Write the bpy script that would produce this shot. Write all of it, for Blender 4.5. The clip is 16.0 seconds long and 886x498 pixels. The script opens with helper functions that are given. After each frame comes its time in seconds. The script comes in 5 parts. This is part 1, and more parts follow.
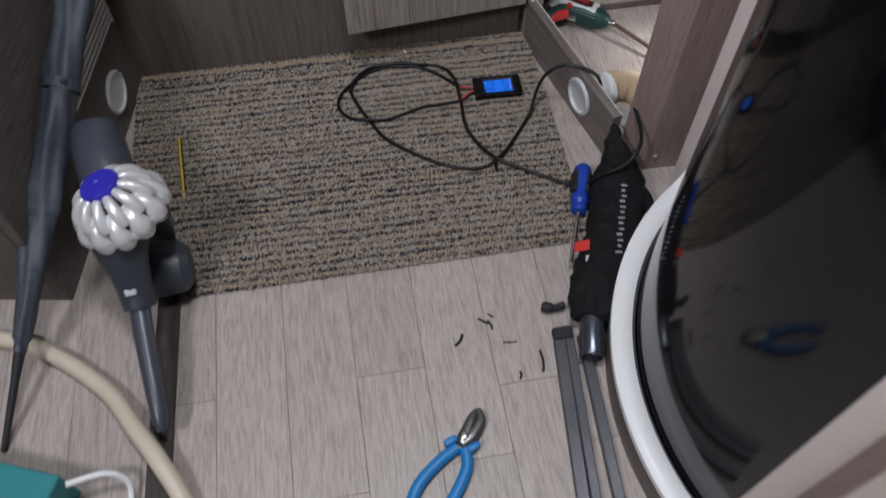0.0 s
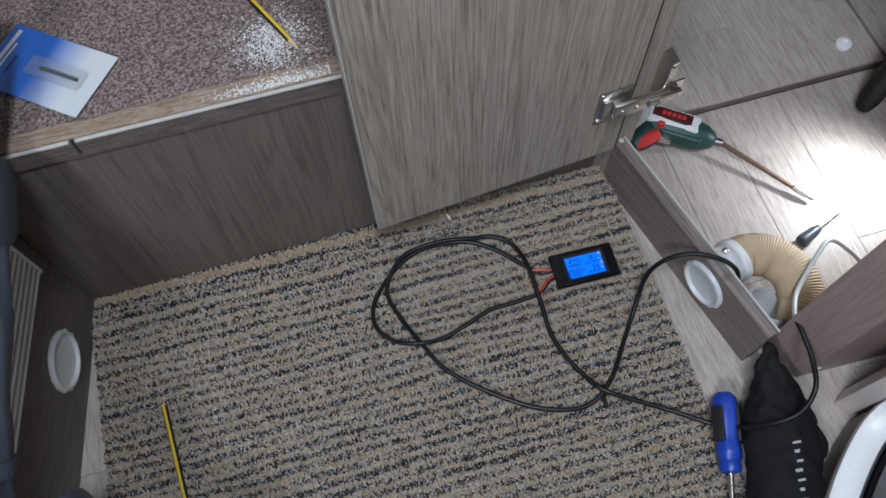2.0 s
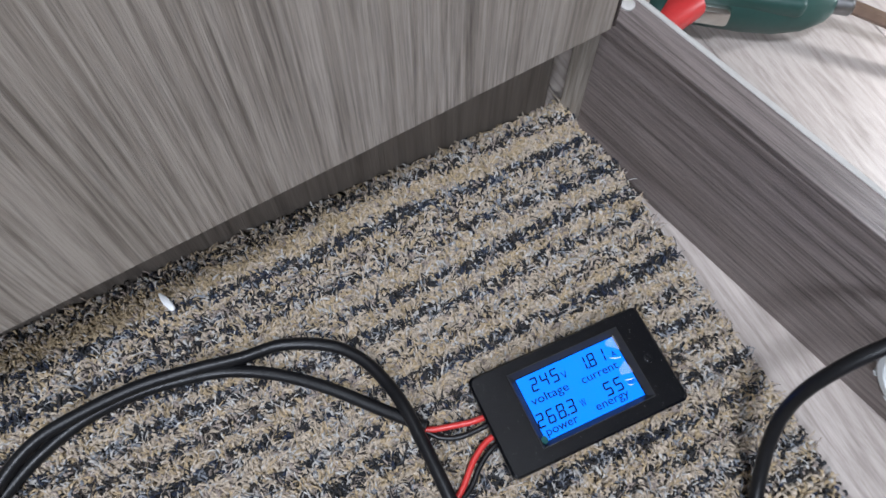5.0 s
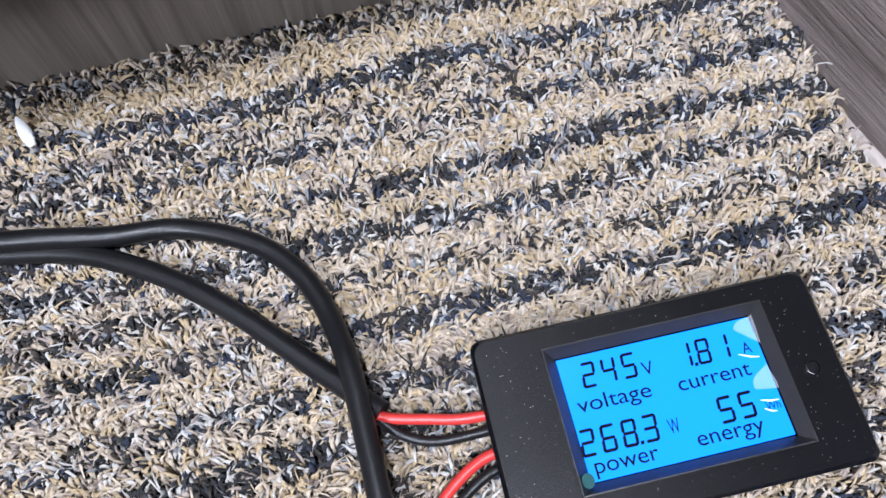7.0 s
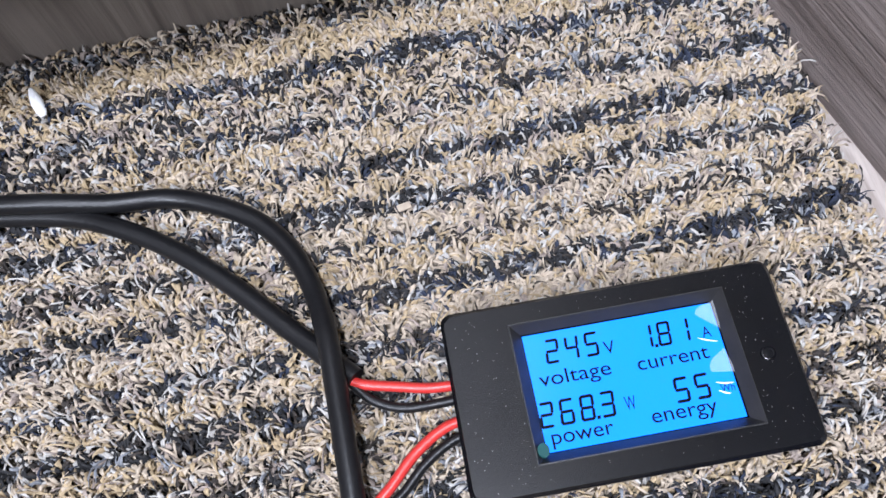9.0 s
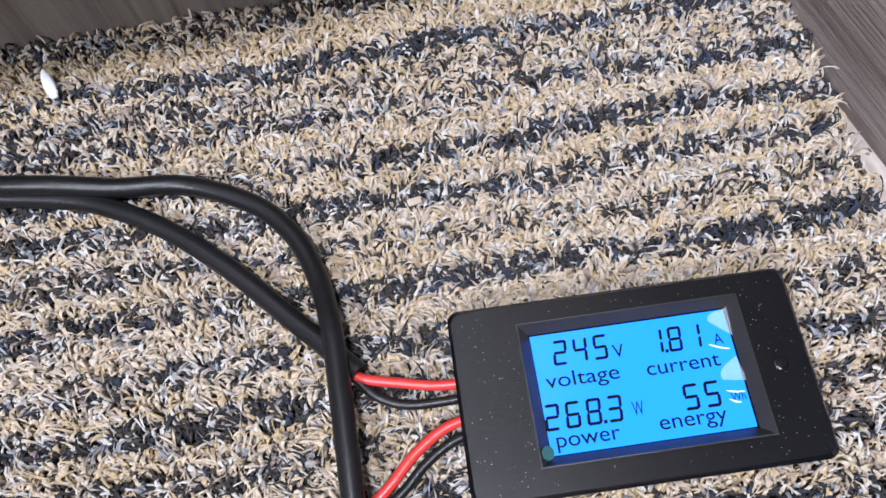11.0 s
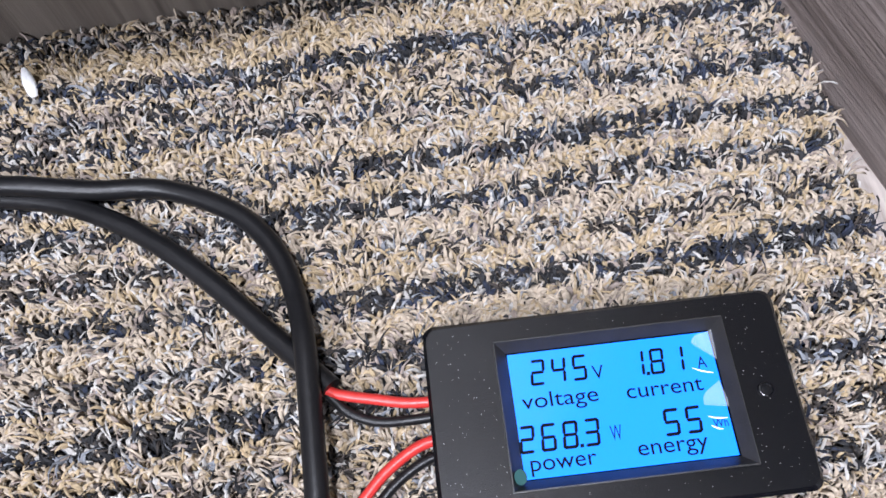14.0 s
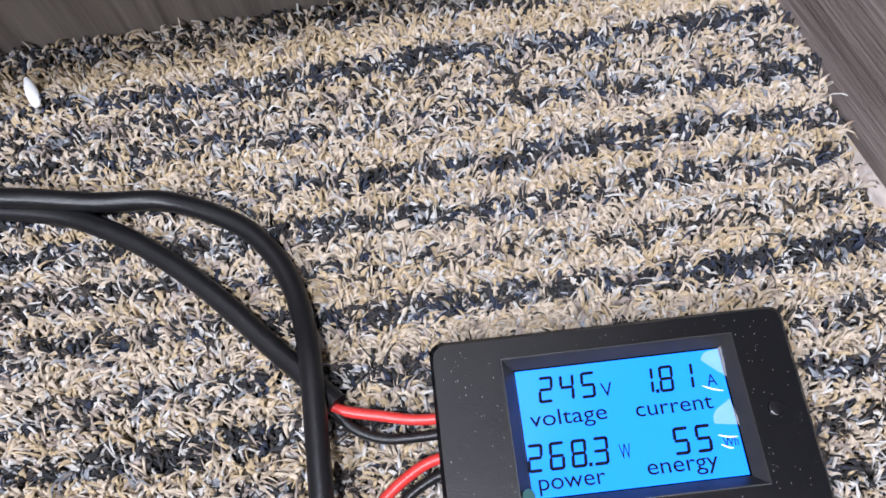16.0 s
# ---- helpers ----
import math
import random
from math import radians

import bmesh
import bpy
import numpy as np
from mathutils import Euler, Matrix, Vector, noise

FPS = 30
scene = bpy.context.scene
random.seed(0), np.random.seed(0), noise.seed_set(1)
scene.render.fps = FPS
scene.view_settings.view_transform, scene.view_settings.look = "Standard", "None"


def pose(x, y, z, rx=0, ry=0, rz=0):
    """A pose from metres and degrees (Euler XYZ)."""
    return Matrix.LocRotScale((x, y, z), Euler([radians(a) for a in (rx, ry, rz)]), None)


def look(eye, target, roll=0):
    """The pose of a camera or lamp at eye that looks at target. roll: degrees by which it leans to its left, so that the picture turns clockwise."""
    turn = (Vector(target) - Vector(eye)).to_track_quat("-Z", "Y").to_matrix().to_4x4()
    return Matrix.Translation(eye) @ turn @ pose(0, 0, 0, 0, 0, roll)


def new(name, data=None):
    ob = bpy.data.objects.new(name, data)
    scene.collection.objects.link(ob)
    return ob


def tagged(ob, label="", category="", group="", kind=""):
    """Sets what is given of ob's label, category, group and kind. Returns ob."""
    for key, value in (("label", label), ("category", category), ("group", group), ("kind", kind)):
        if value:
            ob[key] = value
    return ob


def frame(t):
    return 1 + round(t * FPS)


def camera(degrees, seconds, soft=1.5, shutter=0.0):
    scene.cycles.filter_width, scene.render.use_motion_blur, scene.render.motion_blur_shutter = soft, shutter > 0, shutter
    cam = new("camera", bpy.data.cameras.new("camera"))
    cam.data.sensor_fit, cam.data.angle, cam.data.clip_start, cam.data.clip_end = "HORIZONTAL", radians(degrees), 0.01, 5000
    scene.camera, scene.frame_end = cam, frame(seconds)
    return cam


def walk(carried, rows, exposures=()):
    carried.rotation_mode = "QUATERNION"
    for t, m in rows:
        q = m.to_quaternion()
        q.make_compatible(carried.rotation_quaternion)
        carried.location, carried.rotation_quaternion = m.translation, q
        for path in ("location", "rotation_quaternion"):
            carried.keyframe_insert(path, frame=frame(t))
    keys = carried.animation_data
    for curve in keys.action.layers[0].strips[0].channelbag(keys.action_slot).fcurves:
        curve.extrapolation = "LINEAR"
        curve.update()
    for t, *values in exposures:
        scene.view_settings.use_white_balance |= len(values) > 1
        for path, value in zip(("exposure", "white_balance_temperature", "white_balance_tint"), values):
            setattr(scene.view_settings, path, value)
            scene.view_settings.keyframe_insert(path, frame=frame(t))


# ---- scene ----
cam = camera(60.7, 16.0, soft=1.55, shutter=0.28)
PATH = [
    (0, (-0.227, -1.031, 1.045), (-0.049, 0.049, -0.628), -0.3),
    (0.5, (-0.202, -0.803, 1.0335), (0.03, 0.238, -0.6585), 2.6),
    (1, (-0.1646, -0.6264, 1.0396), (0.0554, 0.3464, -0.6942), -0.62),
    (1.5, (-0.198, -0.504, 1.023), (0.0145, 0.3635, -0.766), 0.75),
    (2, (-0.2465, -0.3795, 0.9855), (-0.0395, 0.437, -0.828), -2.3),
    (2.5, (-0.212, -0.2965, 0.901), (0.012, 0.4385, -0.945), -1.9),
    (3, (-0.1674, -0.2262, 0.6784), (0.1152, 0.5456, -1.1448), -0.26),
    (3.5, (-0.138, -0.21, 0.521), (0.265, 0.625, -1.251), 0.5),
    (4, (-0.101, -0.182, 0.479), (0.364, 0.634, -1.287), 1.7),
    (4.2, (-0.088, -0.148, 0.455), (0.376, 0.646, -1.321), 1.3),
    (6.3, (-0.014, -0.06, 0.236), (0.211, 0.74, -1.584), -1.8),
    (6.5, (-0.007, -0.061, 0.218), (0.19, 0.738, -1.605), -2.3),
    (7, (-0.015, -0.053, 0.21), (0.138, 0.74, -1.62), -4.3),
    (7.5, (-0.013, -0.055, 0.209), (0.105, 0.733, -1.626), -5.6),
    (8, (-0.005, -0.057, 0.216), (0.094, 0.732, -1.619), -6.0),
    (8.5, (-0.005, -0.062, 0.215), (0.083, 0.716, -1.625), -6.5),
    (9, (-0.003, -0.063, 0.217), (0.075, 0.722, -1.62), -6.9),
    (11.5, (-0.004, -0.063, 0.213), (0.05, 0.73, -1.623), -6.0),
    (12, (-0.005, -0.061, 0.214), (0.051, 0.727, -1.623), -5.3),
    (12.5, (0.001, -0.062, 0.214), (0.044, 0.734, -1.621), -5.8),
    (13, (0.0, -0.06, 0.211), (0.041, 0.74, -1.622), -5.9),
    (13.5, (0.0, -0.056, 0.212), (0.045, 0.74, -1.622), -5.7),
    (14, (0.005, -0.059, 0.209), (0.042, 0.739, -1.624), -6.3),
    (14.5, (0.0, -0.057, 0.208), (0.045, 0.744, -1.624), -5.6),
    (15, (0.003, -0.058, 0.207), (0.044, 0.737, -1.628), -5.8),
    (15.5, (0.007, -0.057, 0.207), (0.055, 0.742, -1.625), -5.5),
    (16, (0.004, -0.054, 0.209), (0.039, 0.74, -1.626), -6.3),
]
EXPOSURES = [(0.0, -0.70, 6700, 14), (0.2, -0.5, 6700, 14), (0.5, 0.17, 6600, 13), (1.0, 0.22, 6250, 12), (1.5, 0.25, 6200, 10.5), (2.0, -0.30, 6150, 9), (2.5, -0.68, 6100, 8), (3.0, -0.64, 6050, 7), (3.5, -0.20, 6050, 7), (4.0, -0.43, 6250, 10),
             (4.2, -0.35, 6250, 10), (6.3, 1.38, 6150, 13), (6.5, 1.34, 6150, 13), (7.0, 1.14, 6150, 14.5), (9.2, 1.10, 6250, 15), (11.3, 1.11, 6400, 16), (16.0, 1.11, 6400, 16)]
walk(cam, [(t, look(eye, target, roll)) for t, eye, target, roll in PATH], EXPOSURES)

# ---- world and lamps ----
world = bpy.data.worlds.new("world")
scene.world = world
world.use_nodes = True
world.node_tree.nodes["Background"].inputs[0].default_value = (0.55, 0.6, 0.7, 1)
world.node_tree.nodes["Background"].inputs[1].default_value = 0.02


def lamp_area(name, eye, target, size, power, colour):
    data = bpy.data.lights.new(name, "AREA")
    data.shape, data.size, data.energy, data.color = "DISK", size, power, colour
    ob = new(name, data)
    ob.matrix_world = look(eye, target)
    return ob


lamp_area("unseen_ceiling_light", (-0.16, -0.53, 1.93), (-0.05, -0.35, 0), 0.30, 24.5, (0.84, 0.905, 1.0))
# added fill, no known source: brightens jamb, post and sill from the left
lamp_area("unseen_ceiling_light", (-1.15, -1.35, 1.93), (-0.2, -0.7, 0), 0.44, 43.0, (0.84, 0.905, 1.0))
torch = bpy.data.lights.new("torch_light", "SPOT")
torch.energy, torch.spot_size, torch.spot_blend, torch.shadow_soft_size, torch.color = 4.9, radians(156), 0.9, 0.013, (0.93, 0.97, 1.0)
torch_ob = new("torch_light", torch)
torch_ob.matrix_world = look((0.512, 0.000, 0.130), (0.43, -0.070, 0.0))


# ---- materials ----
def nodes_of(name):
    m = bpy.data.materials.new(name)
    m.use_nodes = True
    nt = m.node_tree
    return m, nt, nt.nodes["Principled BSDF"]


def plain(name, colour, rough=0.5, metal=0.0, bump=0.0, scale=300.0, vary=0.12, coat=0.0, island=False, spec=0.5, even=False):
    """One material with small-scale variation of colour, gloss and relief."""
    m, nt, b = nodes_of(name)
    N, L = nt.nodes.new, nt.links.new
    tc = N("ShaderNodeTexCoord")
    no = N("ShaderNodeTexNoise")
    no.inputs["Scale"].default_value, no.inputs["Detail"].default_value = scale, 4
    big = N("ShaderNodeTexNoise")
    big.inputs["Scale"].default_value = scale / 14
    L(tc.outputs["Object"], no.inputs["Vector"])
    L(tc.outputs["Object"], big.inputs["Vector"])
    add = N("ShaderNodeMath")
    add.operation = "ADD"
    L(no.outputs["Fac"], add.inputs[0])
    if island:
        ge = N("ShaderNodeNewGeometry")
        L(ge.outputs["Random Per Island"], add.inputs[1])
    else:
        L(big.outputs["Fac"], add.inputs[1])
    mr = N("ShaderNodeMapRange")
    mr.inputs["From Min"].default_value, mr.inputs["From Max"].default_value = 0.4, 1.6
    mr.inputs["To Min"].default_value, mr.inputs["To Max"].default_value = 1 - vary, 1 + vary
    L(add.outputs[0], mr.inputs["Value"])
    mul = N("ShaderNodeVectorMath")
    mul.operation = "SCALE"
    mul.inputs[0].default_value = colour
    L(mr.outputs[0], mul.inputs["Scale"])
    L(mul.outputs[0], b.inputs["Base Color"])
    rr = N("ShaderNodeMapRange")
    rr.inputs["To Min"].default_value, rr.inputs["To Max"].default_value = max(rough - 0.08, 0.02), min(rough + 0.1, 1)
    L(big.outputs["Fac"], rr.inputs["Value"])
    if even:
        b.inputs["Roughness"].default_value = rough
    else:
        L(rr.outputs[0], b.inputs["Roughness"])
    b.inputs["Metallic"].default_value = metal
    b.inputs["Coat Weight"].default_value = coat
    b.inputs["Specular IOR Level"].default_value = spec
    if bump:
        bp = N("ShaderNodeBump")
        bp.inputs["Strength"].default_value, bp.inputs["Distance"].default_value = bump, 0.001
        L(no.outputs["Fac"], bp.inputs["Height"])
        L(bp.outputs[0], b.inputs["Normal"])
    return m


def wood(name, dark, mid, light, stretch, rough=0.45, bump=0.25, scale=1.0, pieces=False, contrast=1.0, pores=0.45, fine=120):
    """Wood-print laminate: long fibres, broad cathedral bands, fine pores. stretch: how far each axis is squeezed."""
    m, nt, b = nodes_of(name)
    N, L = nt.nodes.new, nt.links.new
    tc = N("ShaderNodeTexCoord")
    mp = N("ShaderNodeMapping")
    mp.inputs["Scale"].default_value = [s * scale for s in stretch]
    src = tc.outputs["Object"]
    if pieces:
        oi = N("ShaderNodeObjectInfo")
        sh = N("ShaderNodeVectorMath")
        sh.operation = "MULTIPLY_ADD"
        L(oi.outputs["Random"], sh.inputs[0])
        sh.inputs[1].default_value = (7.3, 11.7, 3.1)
        L(src, sh.inputs[2])
        src = sh.outputs[0]
    L(src, mp.inputs["Vector"])
    fibre = N("ShaderNodeTexNoise")
    fibre.inputs["Scale"].default_value, fibre.inputs["Detail"].default_value, fibre.inputs["Roughness"].default_value = 34, 8, 0.7
    fibre.inputs["Distortion"].default_value = 0.4
    band = N("ShaderNodeTexNoise")
    band.inputs["Scale"].default_value, band.inputs["Detail"].default_value, band.inputs["Distortion"].default_value = 4.5, 3, 1.2
    pore = N("ShaderNodeTexNoise")
    pore.inputs["Scale"].default_value, pore.inputs["Detail"].default_value = 120, 3
    for n in (fibre, band, pore):
        L(mp.outputs[0], n.inputs["Vector"])
    ring = N("ShaderNodeMath")
    ring.operation = "MULTIPLY"
    ring.inputs[1].default_value = 9
    L(band.outputs["Fac"], ring.inputs[0])
    frac = N("ShaderNodeMath")
    frac.operation = "PINGPONG"
    frac.inputs[1].default_value = 0.5
    L(ring.outputs[0], frac.inputs[0])
    mix = N("ShaderNodeMath")
    mix.operation = "MULTIPLY_ADD"
    mix.inputs[1].default_value = 0.35 * contrast
    L(frac.outputs[0], mix.inputs[0])
    L(fibre.outputs["Fac"], mix.inputs[2])
    ramp = N("ShaderNodeValToRGB")
    e = ramp.color_ramp.elements
    e[0].position, e[0].color = 0.40, (*dark, 1)
    e[1].position, e[1].color = 0.76, (*light, 1)
    e.new(0.56).color = (*mid, 1)
    L(mix.outputs[0], ramp.inputs["Fac"])
    out = ramp.outputs["Color"]
    grain = N("ShaderNodeTexNoise")
    grain.inputs["Scale"].default_value, grain.inputs["Detail"].default_value, grain.inputs["Roughness"].default_value = fine, 4, 0.62
    L(mp.outputs[0], grain.inputs["Vector"])
    line = N("ShaderNodeMapRange")
    line.inputs["From Min"].default_value, line.inputs["From Max"].default_value = 0.48, 0.63
    line.inputs["To Min"].default_value, line.inputs["To Max"].default_value = 1.0, 1.0 - pores
    L(grain.outputs["Fac"], line.inputs["Value"])
    dim = N("ShaderNodeVectorMath")
    dim.operation = "SCALE"
    L(out, dim.inputs[0])
    L(line.outputs[0], dim.inputs["Scale"])
    out = dim.outputs[0]
    if pieces:
        mr = N("ShaderNodeMapRange")
        mr.inputs["To Min"].default_value, mr.inputs["To Max"].default_value = 0.92, 1.07
        L(oi.outputs["Random"], mr.inputs["Value"])
        sc = N("ShaderNodeVectorMath")
        sc.operation = "SCALE"
        L(out, sc.inputs[0])
        L(mr.outputs[0], sc.inputs["Scale"])
        out = sc.outputs[0]
    L(out, b.inputs["Base Color"])
    rr = N("ShaderNodeMapRange")
    rr.inputs["To Min"].default_value, rr.inputs["To Max"].default_value = rough - 0.08, rough + 0.15
    L(fibre.outputs["Fac"], rr.inputs["Value"])
    L(rr.outputs[0], b.inputs["Roughness"])
    hs = N("ShaderNodeMath")
    hs.operation = "MULTIPLY_ADD"
    hs.inputs[1].default_value = 0.5
    L(pore.outputs["Fac"], hs.inputs[0])
    L(fibre.outputs["Fac"], hs.inputs[2])
    bp = N("ShaderNodeBump")
    bp.inputs["Strength"].default_value, bp.inputs["Distance"].default_value = bump, 0.0012
    L(hs.outputs[0], bp.inputs["Height"])
    L(bp.outputs[0], b.inputs["Normal"])
    return m


def speckled(name, a, b_, c, scale, bump=1.0):
    """Short-pile carpet with flecks."""
    m, nt, b = nodes_of(name)
    N, L = nt.nodes.new, nt.links.new
    tc = N("ShaderNodeTexCoord")
    no = N("ShaderNodeTexVoronoi")
    no.inputs["Scale"].default_value = scale
    n2 = N("ShaderNodeTexNoise")
    n2.inputs["Scale"].default_value, n2.inputs["Detail"].default_value = scale * 0.9, 5
    L(tc.outputs["Object"], no.inputs["Vector"])
    L(tc.outputs["Object"], n2.inputs["Vector"])
    ramp = N("ShaderNodeValToRGB")
    e = ramp.color_ramp.elements
    e[0].position, e[0].color = 0.38, (*a, 1)
    e[1].position, e[1].color = 0.66, (*c, 1)
    e.new(0.5).color = (*b_, 1)
    L(n2.outputs["Fac"], ramp.inputs["Fac"])
    L(ramp.outputs["Color"], b.inputs["Base Color"])
    b.inputs["Roughness"].default_value = 0.95
    bp = N("ShaderNodeBump")
    bp.inputs["Strength"].default_value, bp.inputs["Distance"].default_value = bump, 0.003
    L(n2.outputs["Fac"], bp.inputs["Height"])
    L(bp.outputs[0], b.inputs["Normal"])
    return m


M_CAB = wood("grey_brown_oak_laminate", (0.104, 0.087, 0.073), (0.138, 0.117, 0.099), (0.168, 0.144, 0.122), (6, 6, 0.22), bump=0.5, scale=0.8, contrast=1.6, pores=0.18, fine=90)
M_CABH = wood("grey_brown_oak_laminate_level", (0.085, 0.068, 0.06), (0.15, 0.122, 0.107), (0.21, 0.175, 0.152), (0.8, 9, 9))
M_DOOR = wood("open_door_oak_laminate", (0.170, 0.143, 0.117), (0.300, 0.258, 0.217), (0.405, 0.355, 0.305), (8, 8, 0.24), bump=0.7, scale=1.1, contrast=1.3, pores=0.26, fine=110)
M_SILL = wood("sill_oak_laminate", (0.085, 0.067, 0.060), (0.180, 0.145, 0.133), (0.265, 0.222, 0.206), (10, 0.20, 10), bump=0.8, contrast=1.0, pores=0.38, fine=150)
M_POST = wood("brown_oak_laminate", (0.235, 0.166, 0.148), (0.30, 0.222, 0.20), (0.35, 0.268, 0.245), (7, 7, 0.4), contrast=0.6, pores=0.08)
M_FLOOR = wood("pale_oak_vinyl_plank", (0.305, 0.258, 0.228), (0.415, 0.36, 0.325), (0.50, 0.44, 0.40), (8, 0.7, 8), rough=0.42, bump=0.12, pieces=True, contrast=0.6, pores=0.10)
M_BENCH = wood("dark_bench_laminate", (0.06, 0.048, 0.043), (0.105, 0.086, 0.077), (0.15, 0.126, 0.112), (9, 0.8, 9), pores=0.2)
M_STRIP = wood("dark_brown_batten", (0.022, 0.017, 0.015), (0.04, 0.03, 0.026), (0.06, 0.046, 0.04), (9, 0.8, 9))
M_GAP = plain("plank_joint_brown", (0.17, 0.14, 0.12), 0.8)
M_BACK = plain("tan_rug_backing", (0.30, 0.26, 0.21), 0.95, scale=900, bump=0.5)
M_EDGE = plain("white_edge_banding", (0.48, 0.46, 0.43), 0.5)
M_PLY = wood("worn_plywood_edge", (0.20, 0.14, 0.095), (0.31, 0.23, 0.165), (0.40, 0.32, 0.25), (1, 9, 9), rough=0.7)
M_CARPET = speckled("brown_fleck_carpet", (0.08, 0.056, 0.052), (0.195, 0.142, 0.130), (0.37, 0.30, 0.275), 400)
M_WALL = plain("cream_wallboard", (0.55, 0.52, 0.47), 0.7, scale=60, vary=0.05)
# unseen ceiling, toned down to cut bounced light and deepen the shadows
M_CEIL = plain("unseen_greige_ceiling", (0.30, 0.28, 0.25), 0.7, scale=60, vary=0.05)
M_WALLD = wood("dark_oak_wallboard", (0.07, 0.056, 0.048), (0.11, 0.09, 0.078), (0.15, 0.125, 0.11), (7, 7, 0.7))
M_BLACKGLOSS = plain("black_gloss_door", (0.003, 0.003, 0.004), 0.04, scale=3, vary=0.2, spec=0.32)
M_WHITE = plain("white_plastic_trim", (0.80, 0.80, 0.80), 0.35, scale=120, vary=0.05)
M_JAMB = plain("pinkish_beige_trim", (0.80, 0.70, 0.66), 0.4, scale=90, vary=0.07)
M_VENT = plain("translucent_white_plastic", (0.58, 0.60, 0.605), 0.35, scale=150, vary=0.06)
M_COLLAR = plain("pale_grey_plastic", (0.64, 0.66, 0.67), 0.4, scale=120, vary=0.08)
M_DUCT = plain("beige_paper_duct", (0.56, 0.44, 0.30), 0.75, scale=200, vary=0.1, bump=0.2)
M_CABLE = plain("black_rubber_cable", (0.008, 0.008, 0.009), 0.36, scale=700, vary=0.3, bump=0.1, spec=0.32)
M_RED = plain("red_wire_sleeve", (0.55, 0.035, 0.03), 0.35, scale=300)
M_METER = plain("black_abs_plastic", (0.0022, 0.0026, 0.004), 0.25, scale=2600, vary=0.4, bump=0.09, spec=0.52, even=True)
M_BEZEL = plain("black_abs_bezel", (0.016, 0.0155, 0.0155), 0.36, scale=2600, vary=0.7, bump=0.10, spec=0.8, even=True)
M_INK = plain("lcd_segment_ink", (0.001, 0.0015, 0.008), 0.5, spec=0.1)
M_TEAL = plain("teal_film_tab", (0.0, 0.055, 0.055), 0.4, spec=0.3)
M_STEEL = plain("nickel_plated_steel", (0.62, 0.6, 0.56), 0.25, metal=1.0, scale=200, vary=0.1)
M_RUSTY = plain("weathered_steel_rod", (0.17, 0.11, 0.078), 0.5, metal=0.5, scale=160, vary=0.35)
M_GREEN = plain("dark_green_plastic", (0.012, 0.05, 0.042), 0.45, scale=400, vary=0.2, bump=0.1)
M_DRED = plain("drill_red_plastic", (0.5, 0.03, 0.03), 0.4, scale=300)
M_DARKRED = plain("dark_red_panel", (0.06, 0.01, 0.012), 0.3)
M_LIGHTGREY = plain("light_grey_plastic", (0.62, 0.63, 0.63), 0.35, scale=200)
M_BLUE = plain("blue_handle_plastic", (0.012, 0.05, 0.36), 0.35, scale=300)
M_BLACKRUB = plain("black_rubber_grip", (0.014, 0.014, 0.016), 0.6, scale=900, bump=0.3)
M_PBLUE = plain("pliers_blue_grip", (0.01, 0.2, 0.5), 0.4, scale=300)
M_IRON = plain("oily_grey_steel", (0.22, 0.22, 0.22), 0.35, metal=0.9, scale=200, vary=0.3)
M_BAG = plain("black_mesh_nylon", (0.006, 0.006, 0.0075), 0.7, scale=900, vary=0.6, bump=0.8, spec=0.25)
M_PRINT = plain("grey_print", (0.45, 0.45, 0.46), 0.6)
M_TAG = plain("red_tag", (0.62, 0.04, 0.035), 0.5)
M_TUBE = plain("gunmetal_tube", (0.12, 0.13, 0.16), 0.28, metal=0.8, scale=60)
M_RAIL = plain("grey_aluminium_rail", (0.11, 0.11, 0.12), 0.4, metal=0.5, scale=150, vary=0.3)
M_SILVER = plain("silver_painted_plastic", (0.66, 0.66, 0.66), 0.28, metal=0.25, scale=150, vary=0.06)
M_CAP = plain("violet_blue_cap", (0.035, 0.03, 0.42), 0.35, scale=150)
M_VGREY = plain("dark_grey_plastic", (0.036, 0.042, 0.056), 0.4, scale=200, vary=0.15)
M_VGREY2 = plain("blue_grey_plastic", (0.05, 0.055, 0.072), 0.33, scale=200, vary=0.15)
M_UMB = plain("dark_grey_umbrella_cloth", (0.050, 0.060, 0.077), 0.55, scale=90, vary=0.35, bump=0.6)
M_HOSE = plain("cream_hose", (0.60, 0.53, 0.42), 0.45, scale=90, vary=0.06)
M_TEALBOX = plain("teal_cardboard", (0.02, 0.22, 0.24), 0.55, scale=60, vary=0.12)
M_YEL = plain("yellow_pencil_paint", (0.62, 0.42, 0.03), 0.35, scale=300)
M_PBLACK = plain("black_pencil_paint", (0.012, 0.012, 0.012), 0.35, scale=300)
M_RAW = plain("bare_pencil_wood", (0.55, 0.40, 0.25), 0.7)
M_CARDB, nt, b = nodes_of("blue_card_fading_to_white")
tc, dot, mr, ramp = [nt.nodes.new(k) for k in ("ShaderNodeTexCoord", "ShaderNodeVectorMath", "ShaderNodeMapRange", "ShaderNodeValToRGB")]
dot.operation = "DOT_PRODUCT"
dot.inputs[1].default_value = (0.788, -0.616, 0)
mr.inputs["From Min"].default_value, mr.inputs["From Max"].default_value = -0.5975, -0.4715
ramp.color_ramp.elements[0].position, ramp.color_ramp.elements[0].color = 0.42, (0.015, 0.12, 0.50, 1)
ramp.color_ramp.elements[1].position, ramp.color_ramp.elements[1].color = 0.78, (0.60, 0.63, 0.66, 1)
